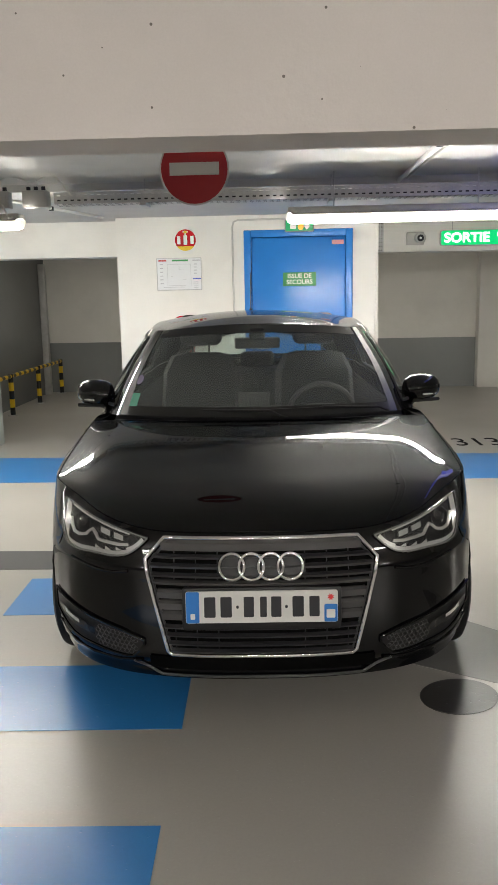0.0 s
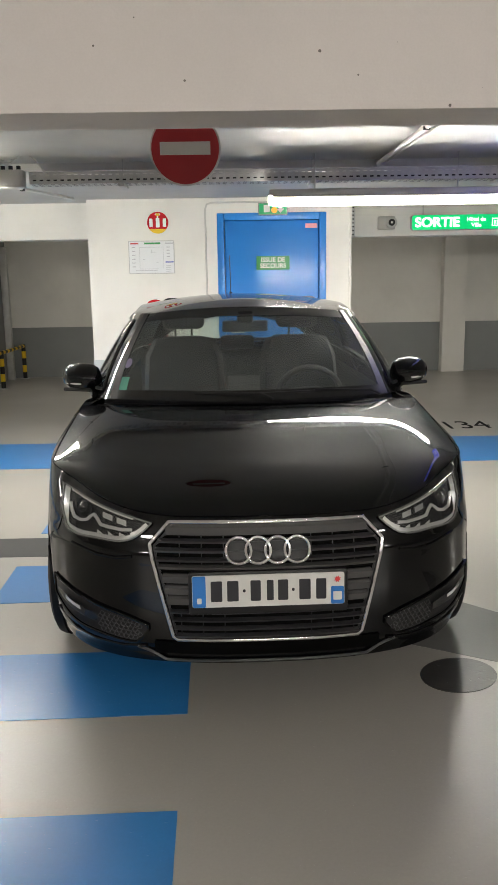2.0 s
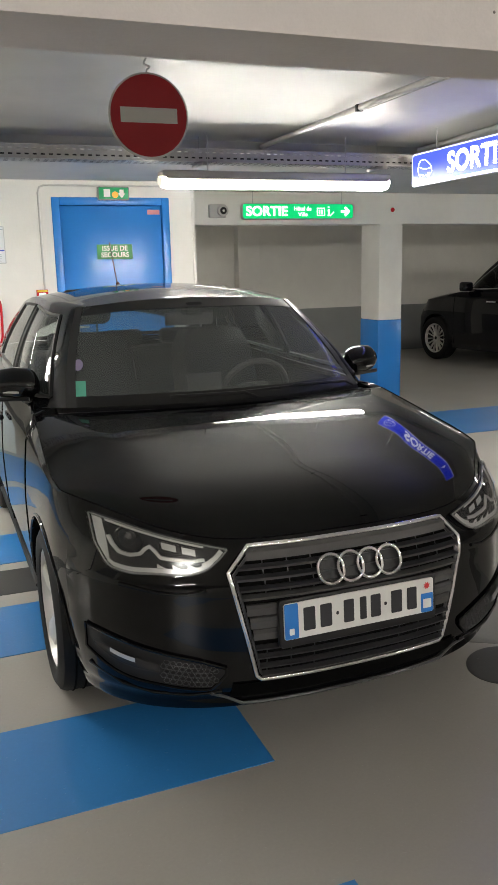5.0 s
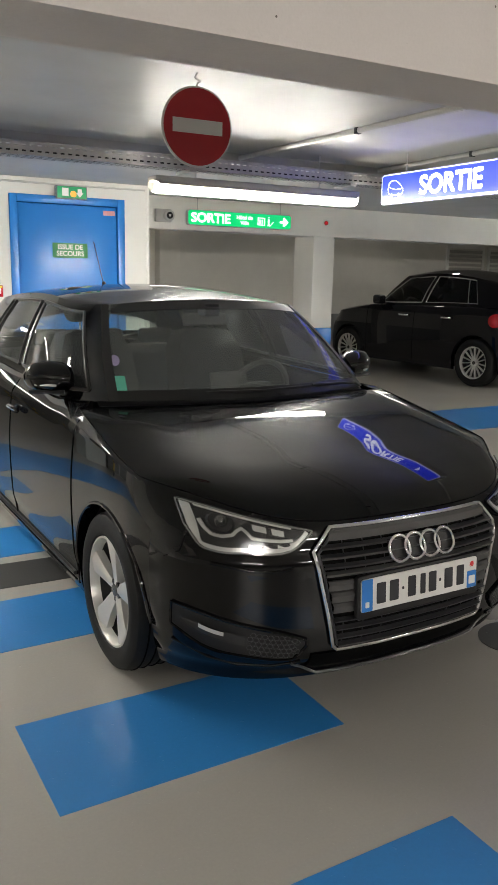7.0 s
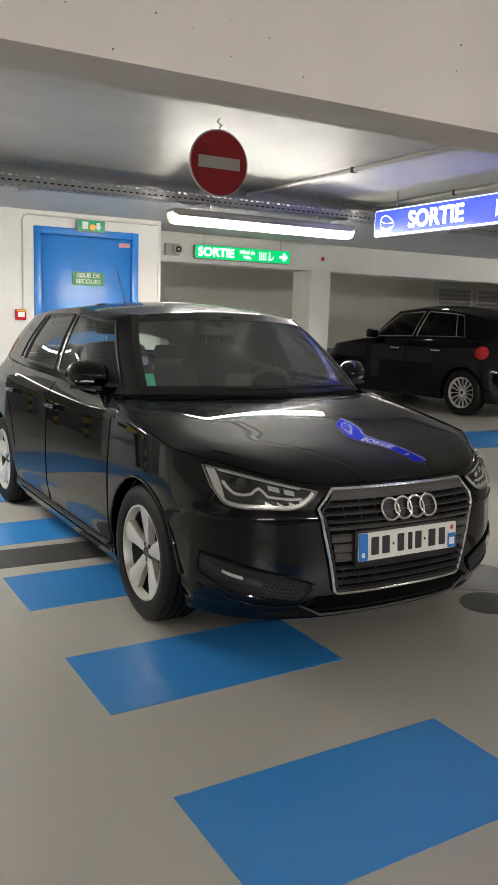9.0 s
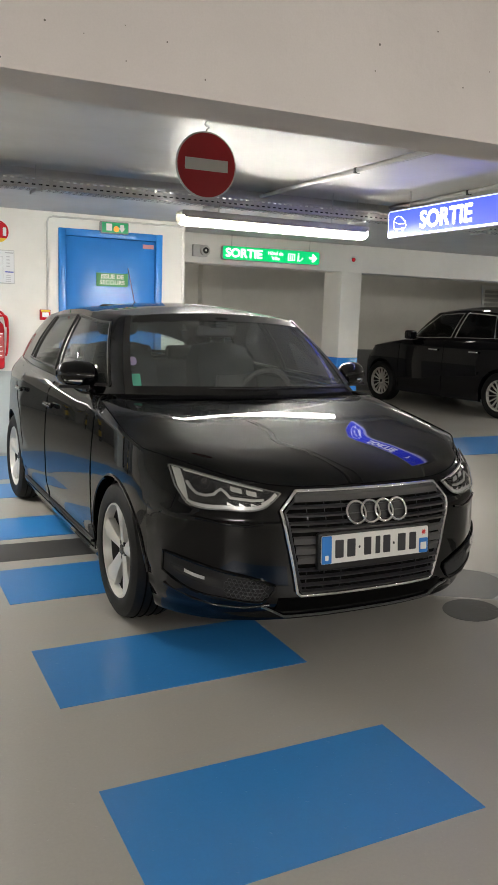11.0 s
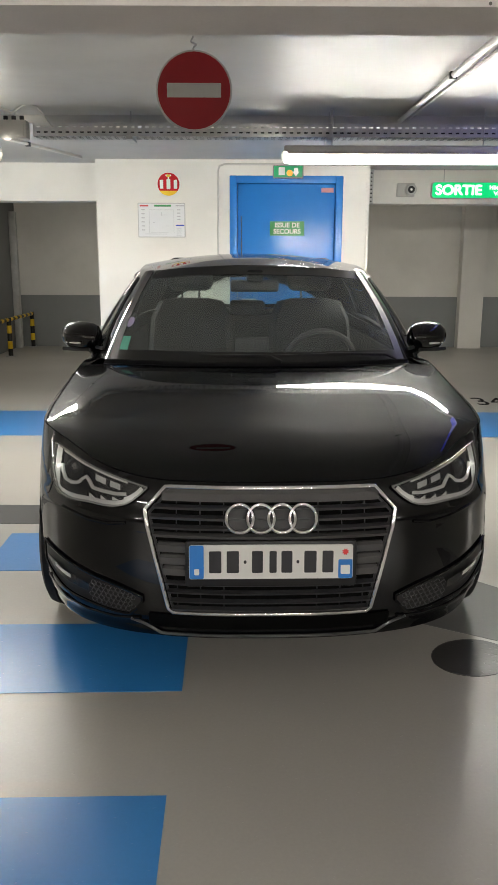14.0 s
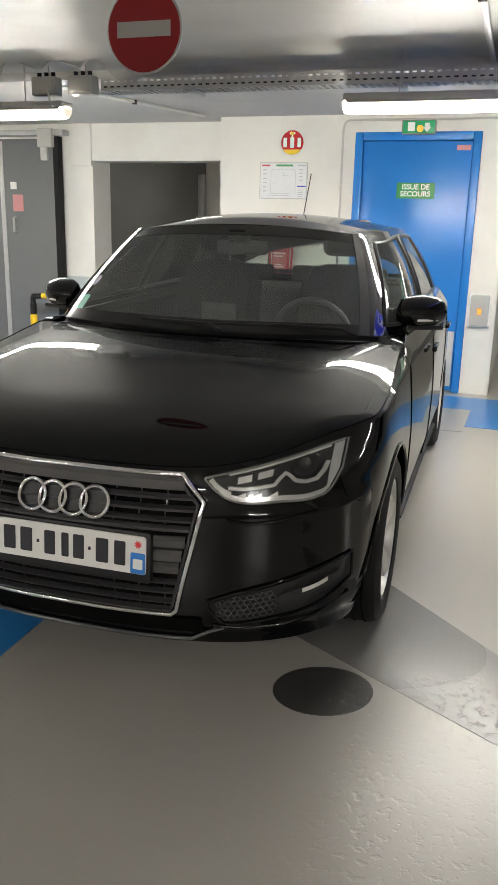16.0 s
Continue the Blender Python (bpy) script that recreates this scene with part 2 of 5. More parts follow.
def glass_material(name, tint, gloss=0.04, dust_haze=0.0):
    """Thin car glass: a tinted see-through sheet with a mirror-like face."""
    m = bpy.data.materials.new(name)
    m.use_nodes = True
    n, l = m.node_tree.nodes, m.node_tree.links
    n.remove(n["Principled BSDF"])
    clear = n.new("ShaderNodeBsdfTransparent")
    clear.inputs[0].default_value = (*tint, 1)
    shine = n.new("ShaderNodeBsdfGlossy")
    shine.inputs["Roughness"].default_value = gloss
    fres = n.new("ShaderNodeFresnel")
    fres.inputs["IOR"].default_value = 1.52
    mix = n.new("ShaderNodeMixShader")
    l.new(fres.outputs[0], mix.inputs[0])
    l.new(clear.outputs[0], mix.inputs[1])
    l.new(shine.outputs[0], mix.inputs[2])
    last = mix
    if dust_haze > 0:
        # Pale diffuse film: thin dust plus the grey haze of reflections, put into colour.
        film = n.new("ShaderNodeBsdfDiffuse")
        film.inputs[0].default_value = (0.46, 0.50, 0.49, 1)
        coord, cloud, level, hazy = n.new("ShaderNodeTexCoord"), n.new("ShaderNodeTexNoise"), n.new("ShaderNodeMapRange"), n.new("ShaderNodeMixShader")
        cloud.inputs["Scale"].default_value, cloud.inputs["Detail"].default_value = 4.0, 5.0
        level.inputs["To Min"].default_value, level.inputs["To Max"].default_value = dust_haze * 0.5, dust_haze * 1.5
        l.new(coord.outputs["Object"], cloud.inputs["Vector"])
        l.new(cloud.outputs["Fac"], level.inputs["Value"])
        l.new(level.outputs[0], hazy.inputs[0])
        l.new(mix.outputs[0], hazy.inputs[1])
        l.new(film.outputs[0], hazy.inputs[2])
        last = hazy
    l.new(last.outputs[0], n["Material Output"].inputs[0])
    return m


M["glass"] = glass_material("car_window_glass", (0.74, 0.81, 0.77), 0.02, 0.15)
M["glass_side"] = glass_material("side_window_glass", (0.82, 0.86, 0.84), 0.02, 0.03)
M["glass_dark"] = glass_material("dark_window_glass", (0.30, 0.32, 0.33))
M["lens"] = glass_material("headlamp_cover_glass", (0.93, 0.94, 0.94), 0.02)


# ---------------------------------------------------------------- mesh helpers
def finish(bm, smooth=None):
    bmesh.ops.recalc_face_normals(bm, faces=bm.faces)
    if smooth is not None:
        for f in bm.faces:
            f.smooth = True
        for e in bm.edges:
            if len(e.link_faces) == 2:
                e.smooth = e.calc_face_angle(0) < radians(smooth)
    return bm


def part(name, bm, mat, parent=None, label="", at=None):
    """One mesh object from a bmesh, under a thing or a part."""
    me = bpy.data.meshes.new(name)
    bm.to_mesh(me)
    bm.free()
    me.materials.append(M[mat] if isinstance(mat, str) else mat)
    ob = new(name, me)
    if parent:
        ob.parent = parent
    if at is not None:
        ob.matrix_basis = at
    if label:
        ob["label"] = label
    return ob


def share(name, source, parent, at):
    """Another object on the same mesh."""
    ob = new(name, source.data)
    ob.parent = parent
    ob.matrix_basis = at
    return ob


def thing(name, at, label, category, group="", kind=""):
    ob = new(name)
    ob.matrix_basis = at
    return tagged(ob, label, category, group, kind)


def box(x0, y0, z0, x1, y1, z1, bevel=0.0, seg=2, bm=None):
    bm2 = bmesh.new()
    bmesh.ops.create_cube(bm2, size=1.0, matrix=Matrix.Translation(((x0 + x1) / 2, (y0 + y1) / 2, (z0 + z1) / 2)) @ Matrix.Diagonal((x1 - x0, y1 - y0, z1 - z0, 1)))
    if bevel > 0:
        bmesh.ops.bevel(bm2, geom=bm2.edges[:], offset=bevel, segments=seg, profile=0.5, affect="EDGES")
    finish(bm2, 35 if bevel > 0 else None)
    if bm is None:
        return bm2
    return merge(bm, bm2)


def merge(bm, other):
    me = bpy.data.meshes.new("scratch")
    other.to_mesh(me)
    other.free()
    bm.from_mesh(me)
    bpy.data.meshes.remove(me)
    return bm


def cyl(p, q, r, seg=16, r2=None, bm=None, bevel=0.0):
    p, q = Vector(p), Vector(q)
    bm2 = bmesh.new()
    turn = (q - p).to_track_quat("Z", "Y").to_matrix().to_4x4()
    bmesh.ops.create_cone(bm2, cap_ends=True, segments=seg, radius1=r, radius2=r if r2 is None else r2, depth=(q - p).length,
                          matrix=Matrix.Translation((p + q) / 2) @ turn)
    if bevel > 0:
        caps = [e for e in bm2.edges if any(len(f.verts) > 4 for f in e.link_faces)]
        bmesh.ops.bevel(bm2, geom=caps, offset=bevel, segments=2, profile=0.5, affect="EDGES")
    finish(bm2, 40)
    if bm is None:
        return bm2
    return merge(bm, bm2)


def tube(points, r, seg=8, closed=False, bm=None):
    """A round bar along a row of points."""
    bm2 = bmesh.new()
    pts = [Vector(p) for p in points]
    rings = []
    count = len(pts)
    side = None
    for i, p in enumerate(pts):
        if closed:
            d = pts[(i + 1) % count] - pts[i - 1]
        else:
            d = pts[min(i + 1, count - 1)] - pts[max(i - 1, 0)]
        d.normalize()
        if side is None:
            side = d.cross(Vector((0, 0, 1)) if abs(d.z) < 0.9 else Vector((1, 0, 0))).normalized()
        side = (side - d * side.dot(d)).normalized()
        up = side.cross(d)
        rings.append([bm2.verts.new(p + (side * math.cos(a) + up * math.sin(a)) * r) for a in (2 * math.pi * k / seg for k in range(seg))])
    for i in range(count if closed else count - 1):
        a, b = rings[i], rings[(i + 1) % count]
        for k in range(seg):
            bm2.faces.new((a[k], a[(k + 1) % seg], b[(k + 1) % seg], b[k]))
    if not closed:
        bm2.faces.new(rings[0][::-1])
        bm2.faces.new(rings[-1])
    finish(bm2, 50)
    if bm is None:
        return bm2
    return merge(bm, bm2)


def slab(outline, thick, axis="y", bevel=0.0):
    """A plate: an outline of (u, v) thickened. axis y: u = x, v = z, from y = 0 to thick; axis z: u = x, v = y, upwards."""
    bm = bmesh.new()
    vs = [bm.verts.new((u, 0, v) if axis == "y" else (u, v, 0)) for u, v in outline]
    f = bm.faces.new(vs)
    out = bmesh.ops.extrude_face_region(bm, geom=[f])
    move = Vector((0, thick, 0)) if axis == "y" else Vector((0, 0, thick))
    bmesh.ops.translate(bm, vec=move, verts=[g for g in out["geom"] if isinstance(g, bmesh.types.BMVert)])
    if bevel > 0:
        bmesh.ops.bevel(bm, geom=bm.edges[:], offset=bevel, segments=2, profile=0.5, affect="EDGES")
    return finish(bm, 30)


def round_rect(w, h, r, n=6, cx=0.0, cz=0.0):
    out = []
    for sx, sz, a0 in ((1, 1, 0), (-1, 1, 90), (-1, -1, 180), (1, -1, 270)):
        for k in range(n + 1):
            a = radians(a0 + 90 * k / n)
            out.append((cx + sx * (w / 2 - r) + r * math.cos(a), cz + sz * (h / 2 - r) + r * math.sin(a)))
    return out


def disc(r, n=40, cx=0.0, cz=0.0):
    return [(cx + r * math.cos(2 * math.pi * k / n), cz + r * math.sin(2 * math.pi * k / n)) for k in range(n)]


def lettering(text, size, depth, bold=0.0, align="CENTER"):
    """Writing as a mesh in the xz plane, facing -y."""
    cu = bpy.data.curves.new("letters", "FONT")
    cu.body, cu.size, cu.extrude, cu.offset = text, size, depth, bold
    cu.align_x, cu.align_y = align, "CENTER"
    ob = bpy.data.objects.new("letters", cu)
    scene.collection.objects.link(ob)
    bpy.context.view_layer.update()
    me = bpy.data.meshes.new_from_object(ob.evaluated_get(bpy.context.evaluated_depsgraph_get()))
    bpy.data.objects.remove(ob)
    bpy.data.curves.remove(cu)
    bm = bmesh.new()
    bm.from_mesh(me)
    bpy.data.meshes.remove(me)
    bmesh.ops.rotate(bm, cent=(0, 0, 0), matrix=Matrix.Rotation(radians(90), 3, "X"), verts=bm.verts)
    return bm


def fitted(text, width, height, depth=0.0008, bold=0.0):
    """Writing brought to a given width and height, centred."""
    bm = lettering(text, 0.1, depth)
    lo = [min(v.co[k] for v in bm.verts) for k in range(3)]
    hi = [max(v.co[k] for v in bm.verts) for k in range(3)]
    bmesh.ops.translate(bm, vec=(-(lo[0] + hi[0]) / 2, 0, -(lo[2] + hi[2]) / 2), verts=bm.verts)
    bmesh.ops.scale(bm, vec=((width - 2 * bold) / (hi[0] - lo[0]), 1, (height - 2 * bold) / (hi[2] - lo[2])), verts=bm.verts)
    if bold > 0:
        stroke = bpy.data.meshes.new("stroke")
        bm.to_mesh(stroke)
        bm.clear()
        for k, (dx, dz) in enumerate(((-1, 0), (1, 0), (0, -1), (0, 1), (0.7, 0.7), (-0.7, 0.7), (0.7, -0.7), (-0.7, -0.7))):
            stroke.transform(Matrix.Translation((dx * bold, -0.00004 * k, dz * bold)))
            bm.from_mesh(stroke)
            stroke.transform(Matrix.Translation((-dx * bold, 0.00004 * k, -dz * bold)))
        bpy.data.meshes.remove(stroke)
    return bm


def spline(xs, ys):
    """A smooth curve through (x, y) pairs."""
    xs, ys = np.array(xs, float), np.array(ys, float)
    d = np.diff(ys) / np.diff(xs)
    t = np.r_[d[0], (d[:-1] + d[1:]) / 2, d[-1]]
    for i in range(1, len(xs) - 1):
        if d[i - 1] * d[i] <= 0:
            t[i] = 0.0

    def f(x):
        x = min(max(x, xs[0]), xs[-1])
        i = min(max(int(np.searchsorted(xs, x)) - 1, 0), len(xs) - 2)
        h = xs[i + 1] - xs[i]
        u = (x - xs[i]) / h
        return float((2 * u**3 - 3 * u**2 + 1) * ys[i] + (u**3 - 2 * u**2 + u) * h * t[i] + (3 * u**2 - 2 * u**3) * ys[i + 1] + (u**3 - u**2) * h * t[i + 1])
    return f


def catmull(points, counts):
    """Points along a smooth curve through all the given ones; counts: steps in each stretch."""
    p = [Vector(a) for a in points]
    out = []
    for i in range(len(p) - 1):
        a, b, c, d = p[max(i - 1, 0)], p[i], p[i + 1], p[min(i + 2, len(p) - 1)]
        if i == 0:
            a = b * 2 - c
        if i == len(p) - 2:
            d = c * 2 - b
        k = counts[i] if isinstance(counts, (list, tuple)) else counts
        for j in range(k):
            u = j / k
            out.append(0.5 * ((2 * b) + (c - a) * u + (2 * a - 5 * b + 4 * c - d) * u * u + (3 * b - a - 3 * c + d) * u**3))
    out.append(p[-1])
    return out


def along(keys, counts):
    """Points along a smooth line through keys of uneven spacing that starts and ends square to x = 0."""
    p = np.array(keys, float)
    t = np.r_[0, np.cumsum(np.linalg.norm(np.diff(p, axis=0), axis=1))]
    slope = np.diff(p, axis=0) / np.diff(t)[:, None]
    h = np.diff(t)
    tan = np.vstack([slope[:1] * (1, 0, 0), (slope[:-1] * h[1:, None] + slope[1:] * h[:-1, None]) / (h[1:] + h[:-1])[:, None], slope[-1:] * (1, 0, 0)])
    out = []
    for i, k in enumerate(counts):
        for j in range(k + (i == len(counts) - 1)):
            u = j / k
            q = (2 * u**3 - 3 * u**2 + 1) * p[i] + (u**3 - 2 * u**2 + u) * h[i] * tan[i] + (3 * u**2 - 2 * u**3) * p[i + 1] + (u**3 - u**2) * h[i] * tan[i + 1]
            out.append(Vector(q))
    return out


def evenly(points, n):
    """n + 1 points at even steps along a row of points."""
    p = np.array(points, float)
    t = np.r_[0, np.cumsum(np.linalg.norm(np.diff(p, axis=0), axis=1))]
    return np.array([[np.interp(w, t, p[:, k]) for k in range(3)] for w in np.linspace(0, t[-1], n + 1)])


def grid(rows, bm=None, mirror=False):
    """A sheet of quads through rows of points; mirror adds its twin across x = 0."""
    bm = bm or bmesh.new()
    for sign in (1, -1) if mirror else (1,):
        vs = [[bm.verts.new((p[0] * sign, p[1], p[2])) for p in row] for row in rows]
        for i in range(len(vs) - 1):
            for j in range(len(vs[i]) - 1):
                bm.faces.new((vs[i][j], vs[i][j + 1], vs[i + 1][j + 1], vs[i + 1][j]))
    return bm


# ---------------------------------------------------------------- the large structure
CEIL, SOFFIT, LINTEL = 2.295, 2.245, 1.920
WALL = 8.29


def structure(name, bm, mat, label, category):
    return tagged(part(name, bm, mat), label, category, kind="structure")


structure("floor", box(-8, -14, -0.2, 13, 14.2, 0), "floor", "worn grey epoxy-painted concrete garage floor", "floor")
structure("ceiling", box(-8, -14, CEIL, 13, 6.35, CEIL + 0.2), "ceiling", "semi-gloss white painted concrete garage ceiling", "ceiling")
structure("ceiling_low", box(-8, 6.35, SOFFIT, 13, 14.2, CEIL + 0.2), "ceiling", "lower white painted soffit before the wall", "ceiling")
structure("beam", box(-8, 2.42, 1.848, 13, 2.612, CEIL), "beam", "pale painted concrete beam with small pits", "beam")
# Added out of view, set far back so the car paint mirrors less light.
structure("wall_back", box(-8, -14.2, 0, 13, -14, CEIL), "wall", "unseen white wall added to close the room behind", "wall")
structure("wall_west", box(-8.2, -14, 0, -8, 14.2, CEIL), "wall", "white painted side wall", "wall")
structure("wall_east", box(13, -14, 0, 13.2, 14.2, CEIL), "wall", "white painted side wall", "wall")
structure("wall_north", box(-3.4, 13.62, 0, 13, 13.85, SOFFIT), "wall", "white painted rear wall of the parking bays", "wall")
structure("dado_north_east", box(1.0, 13.60, 0, 3.59, 13.62, 0.79), "dado", "dark grey painted lower wall band", "wall paint")
structure("dado_north_far", box(3.95, 13.60, 0, 9.0, 13.62, 0.79), "dado", "dark grey painted lower wall band", "wall paint")
structure("dado_north_west", box(-3.3, 13.60, 0, -1.0, 13.62, 0.80), "dado", "dark grey painted lower wall band", "wall paint")
structure("wall_bay_west", box(-3.55, 8.95, 0, -3.32, 13.62, SOFFIT), "steel_grey", "dark grey side wall of the bay", "wall")
structure("jamb_post", box(-3.32, 13.28, 0, -3.22, 13.38, 2.05, 0.01), "galv", "galvanised steel upright at the bay wall", "post")
structure("wall_pier_back_east", box(1.25, 9.4, 0, 1.37, 13.62, SOFFIT), "wall", "white painted bay dividing wall", "wall")
structure("wall_pier_back_west", box(-1.07, 9.4, 0, -0.95, 13.62, SOFFIT), "wall", "white painted bay dividing wall", "wall")

# pier with the emergency door: wall pieces round a real opening
DX0, DX1, DTOP = 0.125, 1.137, 2.105
pier = thing("wall_pier", pose(0, 0, 0), "white painted pier with light grey lower band", "wall", kind="structure")
part("pier_west", box(-1.07, WALL, 0, DX0, 9.4, SOFFIT - 0.002), "wall", pier)
part("pier_east", box(DX1, WALL, 0, 1.37, 9.4, SOFFIT - 0.002), "wall", pier)
part("pier_head", box(DX0, WALL, DTOP, DX1, 9.4, SOFFIT - 0.002), "wall", pier)
part("pier_core", box(DX0, WALL + 0.16, 0, DX1, 9.4, DTOP), "wall", pier)
part("grey_band", box(-1.074, WALL - 0.004, 0, DX0 - 0.02, WALL, 0.775), "dado_light", pier, "light grey painted band")
part("grey_band", box(-1.074, WALL, 0, -1.07, 9.4, 0.775), "dado_light", pier, "light grey painted band")
part("corner_trim", box(1.345, WALL - 0.006, 0.0, 1.376, WALL + 0.03, SOFFIT - 0.004, 0.003), "wall", pier)

door = thing("door_1", pose(0, 0, 0), "closed blue steel emergency exit door in a blue frame", "door", kind="structure")
fr = box(DX0, WALL - 0.02, 0, DX0 + 0.065, WALL + 0.12, DTOP, 0.006)
box(DX1 - 0.065, WALL - 0.02, 0, DX1, WALL + 0.12, DTOP, 0.006, bm=fr)
box(DX0 + 0.065, WALL - 0.02, DTOP - 0.065, DX1 - 0.065, WALL + 0.12, DTOP, 0.006, bm=fr)
part("door_frame", fr, "blue", door)
leaf = part("door_leaf", box(DX0 + 0.069, WALL + 0.012, 0.012, DX1 - 0.069, WALL + 0.06, DTOP - 0.069, 0.004), "blue", door)
part("kick_plate", box(DX0 + 0.16, WALL + 0.007, 0.05, DX1 - 0.08, WALL + 0.012, 0.52, 0.002), "galv", leaf, "brushed steel kick plate")
part("faded_label", box(0.945, WALL + 0.008, 1.965, 1.055, WALL + 0.012, 2.005), "pink", leaf, "faded red printed label")
part("green_plate", box(0.487, WALL + 0.006, 1.59, 0.797, WALL + 0.012, 1.715, 0.003), "green_dull", leaf, "small green plate with white writing")
for text, z in (("ISSUE DE", 1.680), ("SECOURS", 1.625)):
    t = lettering(text, 0.058, 0.0005, 0.0012)
    part("lettering", t, "white", leaf, at=pose(0.642, WALL + 0.004, z))
part("door_handle", tube([(0.24, WALL + 0.012, 1.02), (0.24, WALL - 0.045, 1.02), (0.37, WALL - 0.045, 1.02)], 0.010), "galv", leaf, "steel lever handle")

# west side: wall with an opening, and its head
structure("wall_gate", box(-8, 8.6, 0, -2.51, 8.95, SOFFIT - 0.002), "wall", "white painted wall beside the bay opening", "wall")
structure("dado_gate", box(-3.6, 8.595, 0, -2.506, 8.6, 0.80), "dado_light", "light grey painted lower wall band", "wall paint")
structure("dado_gate_reveal", box(-2.51, 8.6, 0, -2.506, 8.95, 0.80), "dado_light", "light grey painted lower wall band", "wall paint")
structure("lintel_west", box(-2.51, 8.6, LINTEL - 0.015, -1.07, 8.9, SOFFIT - 0.002), "wall", "white painted lintel over the bay opening", "lintel")
structure("wall_pilaster", box(-2.71, 8.57, 1.86, -2.51, 8.6, SOFFIT - 0.003), "wall", "white painted wall strip beside the opening", "wall")
# east side
structure("lintel_east", box(1.37, 9.12, LINTEL, 13, 9.45, SOFFIT - 0.002), "wall", "white painted lintel over the bays", "lintel")
column = thing("column_east", pose(0, 0, 0), "white painted concrete column with a blue base", "column", kind="structure")
part("shaft", box(3.72, 9.14, 0.88, 4.01, 9.56, SOFFIT - 0.003, 0.012), "wall", column)
part("blue_base", box(3.716, 9.136, 0.0, 4.014, 9.564, 0.88, 0.012), "blue", column, "glossy blue painted base")
structure("column_north", box(3.59, 13.42, 0, 3.95, 13.62, SOFFIT - 0.003), "wall", "white painted column at the rear wall", "column")

# floor markings, flush paint films
marks = thing("parking_markings", pose(0, 0, 0), "blue painted dashes and cross band on the floor", "floor marking", kind="structure")


def mark(name, outline, mat, z=0.0):
    bm = slab(outline, 0.002 + z, "z")
    return part(name, bm, mat, marks)


for k, y0 in enumerate((2.195, 3.226, 4.285, 5.365, 6.445)):
    lean, deep = -0.012 * (k - 1), 0.505 - 0.015 * max(0, k - 2)
    mark("dash", [(-0.912 + lean, y0 - 0.015), (0.075 + lean, y0 + 0.015), (0.064 + lean, y0 + deep + 0.012), (-0.922 + lean, y0 + deep - 0.012)], "floor_blue")
mark("cross_band", [(-8, 7.12), (9.5, 7.06), (9.5, 8.09), (-8, 8.16)], "floor_blue")
mark("worn_spot", [(0.99, 6.90), (1.27, 6.92), (1.28, 7.64), (1.0, 7.62)], "floor", 0.002)
structure("floor_joint", slab([(-8, 4.99), (0.6, 4.92), (0.6, 5.25), (-8, 5.32)], 0.0015, "z"), "floor_dark", "dark grey floor joint strip", "floor joint")
structure("floor_patch", slab([(1.105 + 0.15 * math.cos(a), 3.475 + 0.135 * math.sin(a) + 0.02 * math.cos(a)) for a in (2 * math.pi * k / 40 for k in range(40))], 0.0025, "z"),
          "floor_patch", "dark oval asphalt patch in the floor", "floor patch")
structure("floor_wedge", slab([(0.92, 4.50), (1.20, 4.28), (1.63, 3.86), (2.4, 3.16), (2.4, 2.86), (1.66, 3.36), (1.2, 3.62), (0.88, 3.8)], 0.0015, "z"), "floor_wedge", "darker wedge of floor beside the car", "floor patch")
t = fitted("3134", 0.66, 0.40)
bmesh.ops.rotate(t, cent=(0, 0, 0), matrix=Matrix.Rotation(radians(-90), 3, "X"), verts=t.verts)
part("bay_number", t, "number", marks, at=pose(2.54, 8.71, 0.0015))


# ---------------------------------------------------------------- fixtures and things of the garage
def tube_light(x0, x1, y, z, lit="tube"):
    """Waterproof fluorescent fitting: grey tray, long lit diffuser with rounded ends, clips."""
    w = x1 - x0
    t = thing("ceiling_light", pose((x0 + x1) / 2, y, z), "lit waterproof fluorescent fitting with grey tray and bright diffuser", "lamp", "fluorescent fittings")
    part("tray", box(-w / 2 + 0.01, -0.070, 0.045, w / 2 - 0.01, 0.070, 0.085, 0.012), "plastic_grey", t)
    # Lips added to keep the diffuser's light off the ceiling.
    for sy in (-1, 1):
        part("shield_lip", box(-w / 2 + 0.03, sy * 0.064 if sy > 0 else -0.070, 0.033, w / 2 - 0.03, 0.070 if sy > 0 else -0.064, 0.050, 0.002), "plastic_grey", t)
    rows = []
    for x, s in [(-w / 2, 0.55), (-w / 2 + 0.012, 0.85), (-w / 2 + 0.05, 1.0), (w / 2 - 0.05, 1.0), (w / 2 - 0.012, 0.85), (w / 2, 0.55)]:
        rows.append([(x, 0.062 * s * math.cos(a), 0.045 + 0.062 * s * math.sin(a)) for a in (math.pi + math.pi * k / 12 for k in range(13))])
    bm = grid(rows[1:5])
    part("diffuser", finish(bm, 60), lit, t)
    for pick, sx in ((rows[:2], -1), (rows[4:], 1)):
        bm = grid(pick)
        end = pick[0] if sx < 0 else pick[-1]
        vs = [bm.verts.new(p) for p in end]
        bm.faces.new(vs)
        part("end_cap", finish(bm, 60), "lamp_end", t)
    for sx in (-0.3, 0.3):
        part("hanger", cyl((sx * w, 0, 0.085), (sx * w, 0, CEIL - z - (0.0 if y < 6.3 else 0.05)), 0.004, 8), "galv", t)
    return t


tube_light(0.497, 2.052, 6.06, 1.985)
tube_light(-2.80, -1.242, 6.06, 1.985)
# Two unseen fittings added further along the row to light the sides.
tube_light(6.6, 8.16, 6.03, 1.985)
tube_light(-6.6, -5.04, 6.03, 1.985)
# Weak fittings added behind the lintels, out of view, to brighten the bays.
for x in (-2.2, 2.5, 7.3):
    tube_light(x - 0.6, x + 0.6, 11.3, 2.13, "tube_fill")
